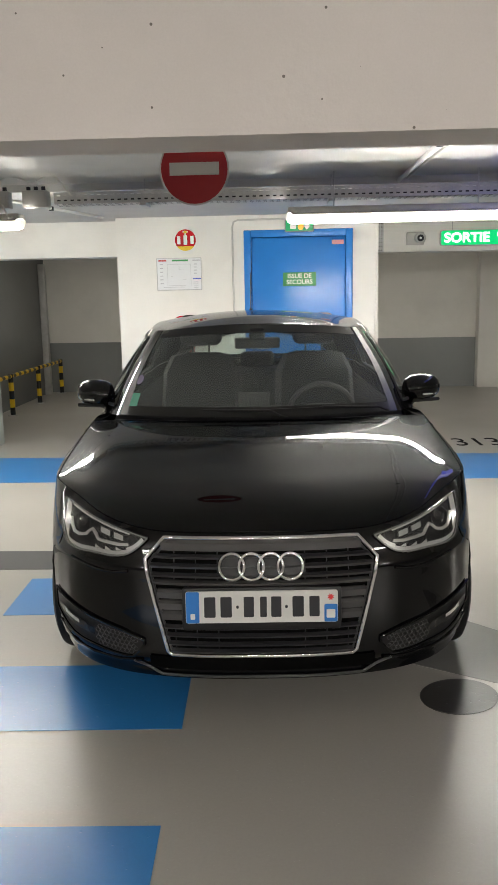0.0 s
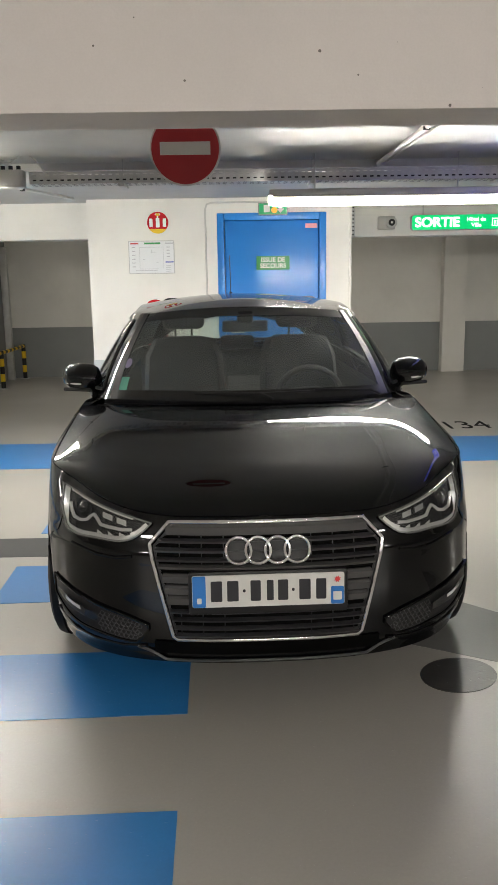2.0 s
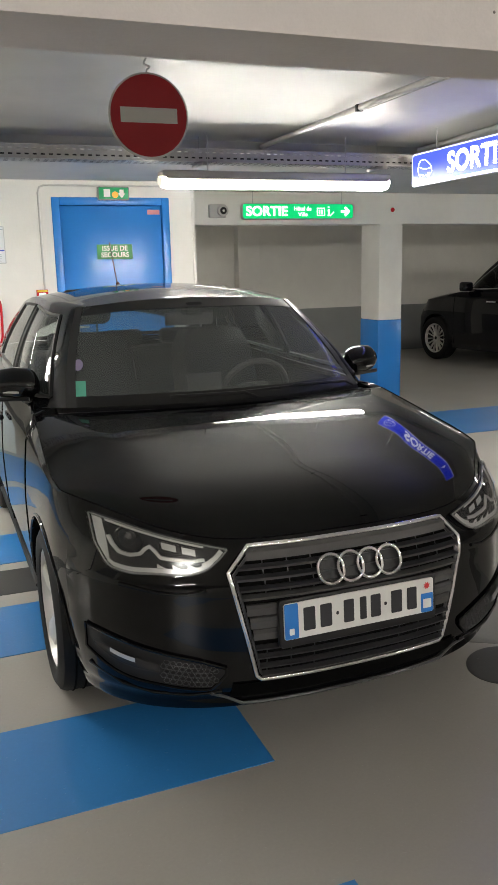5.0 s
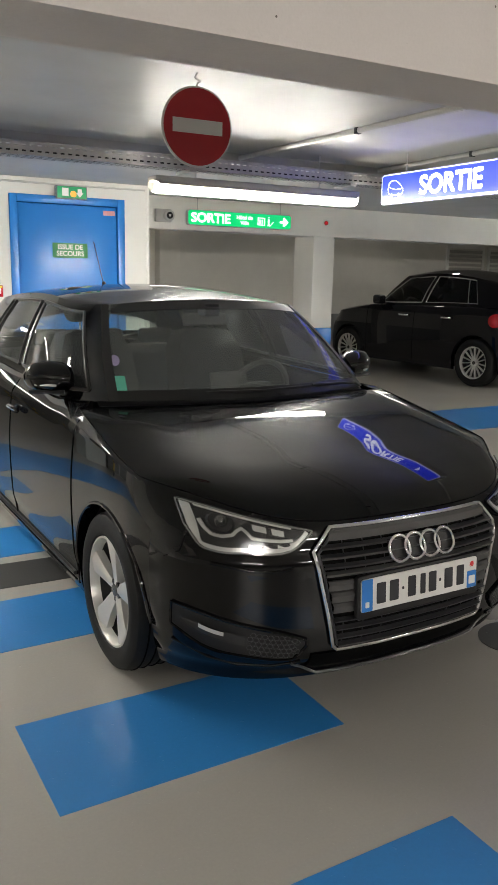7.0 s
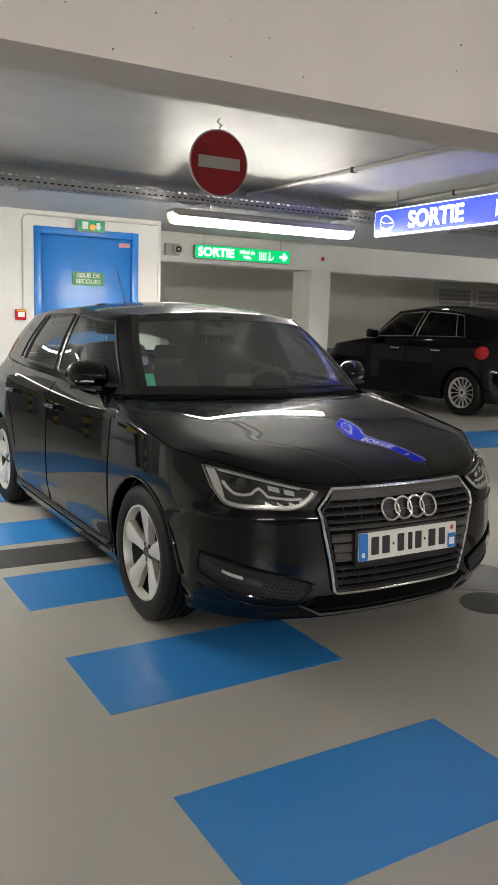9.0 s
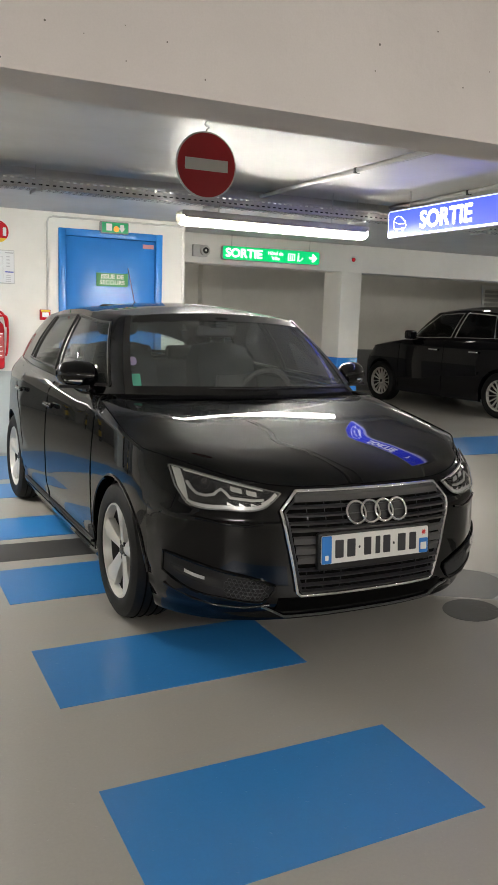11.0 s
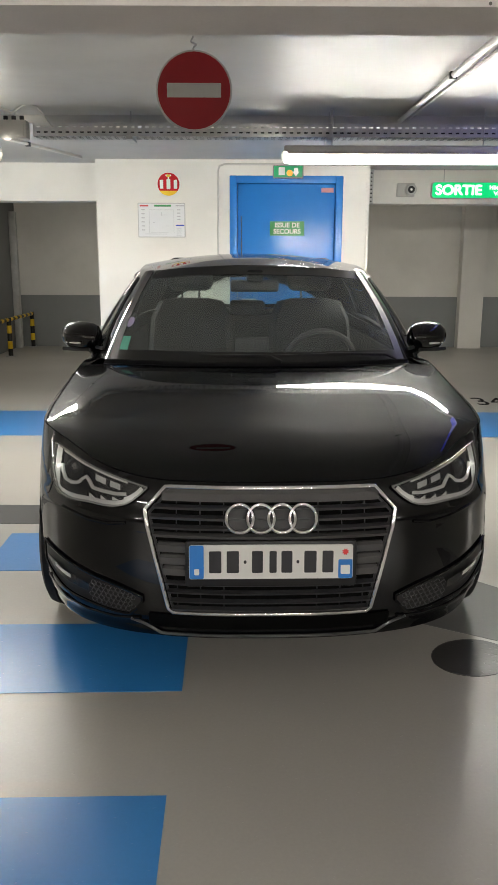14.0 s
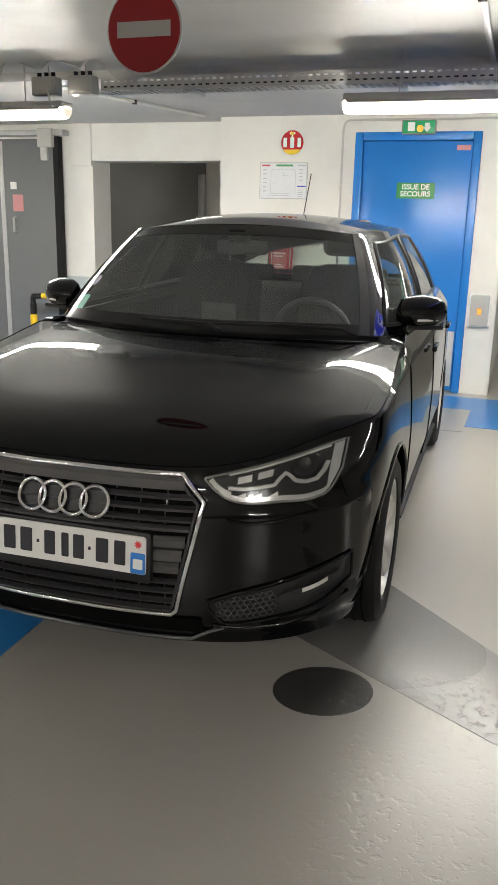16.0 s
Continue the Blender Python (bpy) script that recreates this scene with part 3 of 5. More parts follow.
for x in (-3.0, 0.9, 4.8):
    tube_light(x - 0.78, x + 0.78, -1.6, 2.10, "tube_near")


def perforated_tray(x0, x1, y, z):
    """Cable tray: a U of galvanised sheet; the front flange is pierced by two rows of slots."""
    t = thing("cable_tray", pose(0, y, z), "perforated galvanised cable tray hung below the ceiling", "cable tray")
    h, d = 0.075, 0.17
    part("tray_bottom", box(x0, 0.002, 0, x1, d, 0.003), "galv", t)
    part("rear_flange", box(x0, d - 0.002, 0.003, x1, d, h), "galv", t)
    bars = bmesh.new()
    for za, zb in ((0.003, 0.018), (0.027, 0.049), (0.058, h)):
        box(x0, 0, za, x1, 0.002, zb, bm=bars)
    vs = []
    fs = []
    step = 0.045
    x = x0
    while x < x1:
        for za, zb in ((0.018, 0.027), (0.049, 0.058)):
            i = len(vs)
            vs += [(x, 0.001, za), (x + 0.022, 0.001, za), (x + 0.022, 0.001, zb), (x, 0.001, zb)]
            fs.append((i, i + 1, i + 2, i + 3))
        x += step
    me = bpy.data.meshes.new("webs")
    me.from_pydata(vs, [], fs)
    bars.from_mesh(me)
    bpy.data.meshes.remove(me)
    part("front_flange", bars, "galv", t)
    # slots of the bottom: near-black quads, the shade of open slots put into colour
    vs, fs = [], []
    x = x0
    while x < x1:
        for k in range(4):
            i = len(vs)
            ya = 0.022 + 0.036 * k
            vs += [(x, ya, -0.001), (x + 0.026, ya, -0.001), (x + 0.026, ya + 0.010, -0.001), (x, ya + 0.010, -0.001)]
            fs.append((i, i + 1, i + 2, i + 3))
        x += step
    me = bpy.data.meshes.new("slots")
    me.from_pydata(vs, [], fs)
    bm = bmesh.new()
    bm.from_mesh(me)
    bpy.data.meshes.remove(me)
    part("bottom_slot_rest", bm, "dark", t)
    x = x0 + 0.6
    while x < x1:
        part("rod", cyl((x, d / 2, 0), (x, d / 2, CEIL - z - 0.001), 0.004, 8), "galv", t)
        part("bracket", box(x - 0.02, -0.03, -0.022, x + 0.02, d + 0.02, -0.002, 0.003), "galv", t)
        x += 1.25
    # Black cables added to fill the tray and darken its slots from behind.
    for k, (yy, r) in enumerate(((0.026, 0.016), (0.060, 0.020), (0.10, 0.016), (0.135, 0.012))):
        pts = [(x0 + (x1 - x0) * i / 60, yy + 0.008 * math.sin(i * 1.3 + k), 0.004 + r) for i in range(61)]
        part("cable", tube(pts, r, 6), "trim" if k < 3 else "conduit", t)
    return t


perforated_tray(-1.05, 9.5, 6.12, 2.135)


def pipe(points, r, label, mat="conduit", clips=()):
    t = thing("conduit", pose(0, 0, 0), label, "conduit", "conduits")
    part("pipe", tube(points, r, 10), mat, t)
    for c in clips:
        part("clip", box(c[0] - 0.018, c[1] - 0.012, c[2] - 0.018, c[0] + 0.018, c[1] + 0.012, c[2] + 0.016, 0.003), "trim", t)
    return t


def noentry():
    t = thing("no_entry_sign", pose(0.062, 4.435, 2.083), "round red no entry sign with pale bar on hook", "sign")
    part("rim", slab(disc(0.160), 0.008, "y", 0.002), "sign_white", t, "pale grey rim")
    part("face", slab(disc(0.152), 0.003, "y"), "red", t, at=pose(0, -0.003, 0))
    part("bar", slab([(-0.113, -0.028), (0.113, -0.028), (0.113, 0.028), (-0.113, 0.028)], 0.002, "y"), "sign_white", t, at=pose(0, -0.0045, 0.002))
    pts = [(0, 0.004, 0.15), (0, 0.004, 0.168), (0.012, 0.004, 0.180), (-0.010, 0.004, 0.190), (0, 0.004, CEIL - 2.083)]
    part("hook", tube(catmull(pts, 5), 0.004, 8), "galv", t, "thin steel hook")
    return t


noentry()


def green_sign():
    w, h = 1.245, 0.155
    t = thing("exit_sign", pose(2.09 + w / 2, 9.02, 2.045), "green lit hanging exit sign with white writing", "sign")
    part("case", slab(round_rect(w, h, 0.03), 0.06, "y", 0.004), "galv", t)
    part("face", slab(round_rect(w - 0.012, h - 0.012, 0.026), 0.003, "y"), "green_lit", t, "glowing green face", at=pose(0, -0.003, 0))
    f = -0.0045
    part("lettering", fitted("SORTIE", 0.455, 0.100, bold=0.0045), "green_letter", t, at=pose(-w / 2 + 0.265, f, 0.002))
    part("lettering", fitted("Hôtel de", 0.19, 0.043, bold=0.001), "green_letter", t, at=pose(0.04, f, 0.027))
    part("lettering", fitted("Ville", 0.105, 0.040, bold=0.001), "green_letter", t, at=pose(0.04, f, -0.030))
    lift = bmesh.new()
    for a in ((0.20, -0.045, 0.207, 0.035), (0.283, -0.045, 0.29, 0.035), (0.20, -0.045, 0.29, -0.038), (0.20, 0.028, 0.29, 0.035), (0.222, -0.03, 0.236, 0.015), (0.250, -0.03, 0.264, 0.015)):
        box(a[0], f - 0.001, a[1], a[2], f + 0.001, a[3], bm=lift)
    part("lift_symbol", lift, "green_letter", t)
    man = bmesh.new()
    for p, q, r in (((0.335, 0, 0.02), (0.335, 0, -0.02), 0.010), ((0.335, 0, -0.02), (0.325, 0, -0.05), 0.005), ((0.335, 0, -0.02), (0.352, 0, -0.048), 0.005), ((0.335, 0, 0.036), (0.335, 0, 0.048), 0.009), ((0.350, 0, -0.05), (0.395, 0, -0.005), 0.004)):
        q1, q2 = Vector(p), Vector(q)
        side = (q2 - q1).cross(Vector((0, 1, 0))).normalized() * r
        vs = [man.verts.new(v + Vector((0, f, 0))) for v in (q1 - side, q1 + side, q2 + side, q2 - side)]
        man.faces.new(vs)
    part("stair_symbol", man, "green_letter", t)
    part("arrow", slab([(0.475, -0.012), (0.53, -0.012), (0.512, -0.035), (0.532, -0.05), (0.585, 0.0), (0.532, 0.05), (0.512, 0.035), (0.53, 0.012), (0.475, 0.012)], 0.001, "y"), "green_letter", t, at=pose(0, f - 0.001, 0))
    for x in (-0.5, 0.5):
        part("hanger", cyl((x, 0.03, h / 2 - 0.005), (x, 0.03, SOFFIT - 2.045 - 0.001), 0.004, 8), "galv", t)
    return t


green_sign()


def blue_sign():
    w, h = 1.60, 0.198
    t = thing("exit_sign_vehicles", pose(2.085, 5.807 - w / 2, 2.066, 0, 0, -90), "blue lit hanging exit sign with white car and writing", "sign")
    part("case", slab(round_rect(w, h, 0.028), 0.09, "y", 0.004), "galv", t)
    part("glow_rim", slab(round_rect(w - 0.004, h - 0.004, 0.027), 0.003, "y"), "blue_edge", t, "bright glowing rim", at=pose(0, -0.003, 0))
    part("face", slab(round_rect(w - 0.024, h - 0.030, 0.020), 0.002, "y"), "blue_lit", t, "glowing blue face", at=pose(0, -0.005, 0.004))
    f = -0.007
    part("lettering", fitted("SORTIE", 0.555, 0.124, bold=0.0055), "blue_letter", t, at=pose(-w / 2 + 0.675, f, 0.004))
    x0 = -w / 2 + 0.155
    outline = catmull([(x0 - 0.07, f, -0.03), (x0 - 0.075, f, 0.015), (x0 - 0.05, f, 0.048), (x0, f, 0.05), (x0 + 0.05, f, 0.022), (x0 + 0.075, f, -0.005), (x0 + 0.07, f, -0.035), (x0, f, -0.042), (x0 - 0.07, f, -0.03)], 6)
    car_icon = tube(outline, 0.0028, 6)
    tube(catmull([(x0 - 0.06, f, 0.012), (x0, f, -0.004), (x0 + 0.066, f, -0.004)], 6), 0.0025, 6, bm=car_icon)
    for dx in (-0.038, 0.040):
        tube([(x0 + dx + 0.013 * math.cos(2 * math.pi * k / 16), f, -0.045 + 0.013 * math.sin(2 * math.pi * k / 16)) for k in range(16)], 0.0028, 6, closed=True, bm=car_icon)
    part("car_symbol", car_icon, "blue_letter", t)
    xa = -w / 2 + 1.235
    part("arrow", slab([(xa, 0.055), (xa, -0.055), (xa + 0.055, 0.0)], 0.001, "y"), "blue_letter", t, at=pose(0, f - 0.001, 0.002))
    for x in (-0.6, 0.6):
        part("hanger", cyl((x, 0.045, h / 2 - 0.004), (x, 0.045, CEIL - 2.066 - 0.001), 0.005, 8), "galv", t)
    return t


blue_sign()

# conduits on the ceiling
pipe([(1.30, 2.612, CEIL - 0.03), (1.285, 4.6, CEIL - 0.03), (1.27, 6.34, CEIL - 0.03)], 0.016, "grey conduit clipped under the ceiling", clips=[(1.28, 5.0, CEIL - 0.03), (1.292, 3.6, CEIL - 0.03)])
pipe([(1.44, 2.612, CEIL - 0.014), (1.34, 5.6, CEIL - 0.014), (1.33, 6.34, CEIL - 0.014)], 0.010, "thin grey conduit under the ceiling")
pipe([(2.26, 2.612, CEIL - 0.02), (2.44, 6.0, CEIL - 0.02), (2.46, 6.34, CEIL - 0.02)], 0.016, "grey conduit clipped under the ceiling", clips=[(2.403, 5.3, CEIL - 0.02)])
pipe([(0.02, WALL - 0.015, 1.33), (0.02, WALL - 0.015, 2.14), (0.035, WALL - 0.015, 2.185), (0.075, WALL - 0.015, 2.2), (1.33, WALL - 0.015, 2.2)], 0.009, "white conduit round the blue door")
pipe([(-1.6, 6.45, SOFFIT - 0.014), (-1.15, 8.1, SOFFIT - 0.014)], 0.012, "white conduit under the soffit", "wall", clips=[(-1.38, 7.25, SOFFIT - 0.014)])
for x in (-1.42, -1.16):
    t = thing("junction_box", pose(x, 6.10, 2.165), "grey plastic junction box beside the cable tray", "junction box", "junction boxes")
    part("case", box(-0.085, -0.045, -0.055, 0.085, 0.045, 0.055, 0.008), "plastic_grey", t)
    part("cover", box(-0.070, -0.052, -0.042, 0.070, -0.045, 0.042, 0.004), "plastic_grey", t)
    for k in (-1, 0, 1):
        part("gland", cyl((0.05 * k, 0, 0.055), (0.05 * k, 0, 0.082), 0.014, 10), "trim", t)
    part("stay", cyl((0.0, 0.03, 0.05), (0.0, 0.03, CEIL - 2.166), 0.004, 8), "galv", t)
for k, (a, b, c) in enumerate((((-1.42, 6.05, 2.26), (-1.30, 6.0, 2.30), (-1.16, 6.05, 2.26)), ((-1.16, 6.06, 2.26), (-1.02, 6.02, 2.30), (-0.92, 6.14, 2.17)), ((-1.37, 6.03, 2.13), (-1.31, 5.97, 2.04), (-1.29, 6.03, 2.06)), ((-1.47, 6.05, 2.26), (-1.62, 6.0, 2.31), (-1.75, 6.05, 2.2)))):
    t = thing("cable_loop", pose(0, 0, 0), "thin grey cable looping between boxes", "cable", "loose cables")
    part("cable", tube(catmull([a, b, c], 8), 0.006, 6), "conduit", t)


# wall things
def extinguisher():
    t = thing("fire_extinguisher", pose(-0.462, WALL - 0.095, 0.80), "red fire extinguisher hung on the white pier", "fire extinguisher")
    prof = [(0.0, 0.0), (0.06, 0.0), (0.075, 0.012), (0.078, 0.03), (0.078, 0.36), (0.070, 0.40), (0.045, 0.43), (0.025, 0.44), (0.02, 0.47), (0.0, 0.47)]
    rows = [[(r * math.cos(a), r * math.sin(a), z) for a in (2 * math.pi * k / 24 for k in range(25))] for r, z in prof]
    part("bottle", finish(grid(rows), 40), "ext_red", t)
    part("label_sheet", finish(grid([[(0.0792 * math.sin(a), -0.0792 * math.cos(a), z) for a in (radians(-52 + 104 * k / 12) for k in range(13))] for z in (0.10, 0.33)]), 40), "label_red", t, "printed instruction sheet")
    for z, w in ((0.315, 46), (0.29, 30), (0.22, 22), (0.20, 38), (0.16, 42), (0.12, 36)):
        part("text_bar", finish(grid([[(0.0802 * math.sin(a), -0.0802 * math.cos(a), zz) for a in (radians(-w + 2 * w * k / 8) for k in range(9))] for zz in (z, z + 0.009)]), 40), "white", t)
    part("valve", box(-0.03, -0.03, 0.46, 0.03, 0.03, 0.50, 0.008), "galv", t)
    part("lever", box(-0.015, -0.09, 0.50, 0.015, 0.03, 0.512, 0.004), "ext_red", t)
    part("hose", tube(catmull([(0.03, -0.01, 0.48), (0.09, -0.02, 0.475), (0.105, -0.02, 0.40), (0.10, -0.02, 0.2), (0.085, -0.03, 0.12)], 8), 0.010, 8), "ext_red", t)
    part("hose_loop", tube(catmull([(-0.095, -0.01, 0.15), (-0.098, -0.01, 0.38), (-0.07, -0.01, 0.49), (0.0, -0.01, 0.525), (0.07, -0.01, 0.49), (0.098, -0.01, 0.38)], 8), 0.011, 8), "ext_red", t)
    part("nozzle", cyl((-0.103, -0.01, 0.17), (-0.103, -0.01, 0.30), 0.014, 12, 0.010), "black", t, "black nozzle")
    part("bracket", box(-0.02, 0.05, 0.36, 0.02, 0.095, 0.40, 0.003), "galv", t)


extinguisher()


def plan_board():
    t = thing("evacuation_plan", pose(-0.487, WALL, 1.720), "framed evacuation plan printed on pale sheet", "notice")
    part("frame", slab(round_rect(0.425, 0.300, 0.006), -0.012, "y", 0.002), "galv", t)
    part("sheet", slab(round_rect(0.410, 0.285, 0.003), -0.002, "y"), "paper", t, at=pose(0, -0.012, 0))

    def bar(x, z, w, h, mat):
        part("print_bar", slab([(x - w / 2, z - h / 2), (x + w / 2, z - h / 2), (x + w / 2, z + h / 2), (x - w / 2, z + h / 2)], -0.0008, "y"), mat, t, at=pose(0, -0.0144, 0))
    bar(-0.155, 0.125, 0.075, 0.014, "label_red")
    bar(0.01, 0.125, 0.15, 0.016, "green_dull")
    bar(0.165, 0.125, 0.075, 0.010, "ink")
    bar(0.165, -0.045, 0.075, 0.010, "ink_blue")
    for k in range(6):
        bar(-0.165, 0.09 - 0.035 * k, 0.03, 0.008, "ink")
    for k in range(4):
        bar(0.155, 0.09 - 0.028 * k, 0.03, 0.008, "ink")
        bar(0.155, -0.075 - 0.018 * k, 0.045, 0.005, "ink")
    for x, z, w, h in ((-0.11, -0.01, 0.0025, 0.2), (0.11, -0.01, 0.0025, 0.2), (0, 0.09, 0.22, 0.0025), (-0.02, -0.105, 0.16, 0.0025), (0.02, 0.045, 0.05, 0.003), (0.0, 0.055, 0.003, 0.03), (-0.07, -0.02, 0.02, 0.003), (0.05, -0.05, 0.03, 0.003), (-0.05, -0.12, 0.2, 0.004)):
        bar(x, z, w, h, "ink")


plan_board()

t = thing("extinguisher_sign", pose(-0.420, WALL, 2.030), "round red and yellow fire extinguisher sign", "sign")
part("face", slab(disc(0.098), -0.004, "y"), "ext_red", t)
part("yellow_foot", slab([(0.098 * math.cos(a), 0.098 * math.sin(a)) for a in (radians(215 + 110 * k / 12) for k in range(13))], -0.001, "y"), "yellow", t, "yellow lower segment", at=pose(0, -0.0042, 0))
for x, z, w, h in ((0, 0.0, 0.034, 0.085), (0.0, 0.052, 0.014, 0.02), (-0.062, 0.0, 0.030, 0.075), (0.062, 0.0, 0.030, 0.075), (0, 0.075, 0.05, 0.012)):
    part("pictogram", slab(round_rect(w, h, 0.004, 3, x, z), -0.001, "y"), "white", t, at=pose(0, -0.0055, 0))
part("flame", slab([(-0.02, 0.062), (0.02, 0.062), (0.01, 0.088), (0, 0.078), (-0.01, 0.090)], -0.001, "y"), "yellow", t, at=pose(0, -0.0062, 0))

t = thing("exit_lamp", pose(0.642, WALL - 0.05, 2.133), "green emergency exit lamp with orange glow", "lamp")
part("case", box(-0.135, -0.028, -0.055, 0.135, 0.05, 0.055, 0.008), "clear", t, "clear plastic housing")
part("face", box(-0.125, -0.032, -0.047, 0.125, -0.0285, 0.047, 0.001), "exit_green", t)
part("glow", slab(disc(0.026, 20, 0.012, -0.012), -0.002, "y"), "orange_lit", t, "orange indicator glow", at=pose(0, -0.0325, 0))
part("pictogram", box(-0.085, -0.0345, -0.03, -0.03, -0.0325, 0.035), "white", t)
part("arrow", slab([(0.05, 0.03), (0.085, 0.03), (0.085, 0.0), (0.10, 0.0), (0.0675, -0.04), (0.035, 0.0), (0.05, 0.0)], -0.002, "y"), "white", t, at=pose(0, -0.0325, 0))
t = thing("alarm_button", pose(-0.005, WALL, 1.30), "small red manual alarm call point", "alarm button")
part("case", box(-0.048, -0.045, -0.048, 0.048, 0, 0.048, 0.006), "ext_red", t)
part("window", box(-0.03, -0.048, -0.022, 0.03, -0.045, 0.022, 0.001), "white", t)
part("yellow_top", box(-0.042, -0.047, 0.028, 0.042, -0.045, 0.044, 0.001), "yellow", t)
t = thing("emergency_light", pose(1.245, WALL, 0.71), "clear emergency light box with orange lamp glow", "lamp")
part("case", box(-0.075, -0.06, -0.13, 0.075, 0, 0.13, 0.012), "clear", t)
part("lamp", box(-0.016, -0.064, -0.03, 0.016, -0.060, 0.02, 0.001), "orange_lit", t, "glowing orange lamp")
part("base", box(-0.085, -0.006, -0.14, 0.085, -0.0005, 0.14, 0.002), "white", t)
t = thing("security_camera", pose(1.86, 9.12, 2.05), "small grey wall camera with round lens", "camera")
part("case", box(-0.10, -0.05, -0.065, 0.075, 0, 0.065, 0.010), "plastic_grey", t)
part("barrel", cyl((0.03, -0.05, 0), (0.03, -0.10, 0), 0.056, 24, bevel=0.006), "plastic_grey", t)
part("eye", cyl((0.03, -0.10, 0), (0.03, -0.106, 0), 0.034, 24), "black_paint", t, "black round eye")
part("pupil", cyl((0.03, -0.106, 0), (0.03, -0.110, 0), 0.012, 16), "satin", t)
t = thing("tray_riser", pose(1.45, 9.08, 2.09), "vertical perforated steel tray beside the pier", "cable tray")
part("sheet", box(-0.075, -0.002, -0.17, 0.075, 0.03, 0.16), "galv", t)
for i in range(5):
    for j in range(8):
        part("slot", box(-0.062 + 0.027 * i, -0.0035, -0.155 + 0.038 * j, -0.046 + 0.027 * i, -0.002, -0.143 + 0.038 * j), "dark", t)
t = thing("call_button", pose(3.865, 9.14, 2.07), "small round red button on the column", "button")
part("base", cyl((0, 0, 0), (0, -0.012, 0), 0.035, 20), "plastic_grey", t)
part("knob", cyl((0, -0.012, 0), (0, -0.03, 0), 0.024, 20, bevel=0.003), "ext_red", t)


def guard_rail(points, posts, group):
    """Bent tube rail, striped yellow and black, on posts."""
    t = thing("guard_rail", pose(0, 0, 0), "low yellow and black striped steel guard rail", "guard rail", group)
    pts = [Vector(p) for p in points]
    for i in range(len(pts) - 1):
        n = max(1, round((pts[i + 1] - pts[i]).length / 0.11))
        for k in range(n):
            a, b = pts[i].lerp(pts[i + 1], k / n), pts[i].lerp(pts[i + 1], (k + 1) / n)
            part("rail_band", cyl(a, b, 0.028, 12), "yellow" if k % 2 else "black_paint", t)
    for x, y in posts:
        for k in range(5):
            part("post_band", cyl((x, y, 0.11 * k), (x, y, 0.11 * (k + 1)), 0.034, 12), "yellow" if k % 2 else "black_paint", t)
        part("foot", cyl((x, y, 0), (x, y, 0.012), 0.07, 16), "galv", t)
    return t


guard_rail([(-3.09, 10.4, 0.52), (-3.09, 13.45, 0.52)], [(-3.09, 11.0), (-3.09, 12.22), (-3.09, 13.45)], "guard rails")
guard_rail([(-3.0, 8.22, 0.54), (-3.0, 8.22, 0.615), (-2.46, 8.22, 0.655)], [(-3.0, 8.22)], "guard rails")

t = thing("sliding_gate", pose(0, 0, 0), "large grey steel sliding fire gate with handle and notices", "gate")
part("leaf", box(-4.45, 8.50, 0.03, -2.88, 8.56, 2.10, 0.006), "steel_grey", t)
part("edge", box(-2.88, 8.49, 0.03, -2.82, 8.57, 2.12, 0.004), "black", t, "black rubber edge")
part("seam", box(-3.50, 8.492, 0.03, -3.45, 8.50, 2.08, 0.002), "galv", t)
part("track", box(-5.5, 8.47, 2.13, -2.75, 8.59, 2.18, 0.004), "galv", t)
part("roller_box", box(-3.02, 8.44, 2.02, -2.86, 8.59, 2.19, 0.008), "plastic_grey", t)
part("latch", box(-3.0, 8.46, 1.90, -2.93, 8.50, 2.02, 0.006), "galv", t)
part("notice", box(-3.36, 8.495, 1.42, -3.24, 8.50, 1.58), "pink", t, "faded pink notice")
part("notice", box(-3.38, 8.495, 1.63, -3.31, 8.50, 1.70), "white", t, "small white notice")
part("handle", tube([(-3.33, 8.50, 1.22), (-3.33, 8.45, 1.22), (-3.33, 8.45, 1.36), (-3.33, 8.50, 1.36)], 0.012), "galv", t)

for k in range(2):
    t = thing("louvre_panel", pose(10.25 + 1.1 * k, 13.60, 1.62), "brown ventilation louvre panel on the rear wall", "louvre", "louvre panels")
    fr = box(-0.5, -0.03, -0.6, -0.44, 0, 0.5)
    box(0.44, -0.03, -0.6, 0.5, 0, 0.5, bm=fr)
    box(-0.44, -0.03, 0.44, 0.44, 0, 0.5, bm=fr)
    part("frame", fr, "white", t)
    for j in range(12):
        part("slat", box(-0.44, -0.028, -0.58 + 0.085 * j, 0.44, -0.004, -0.53 + 0.085 * j, 0.004), "plastic_grey", t)


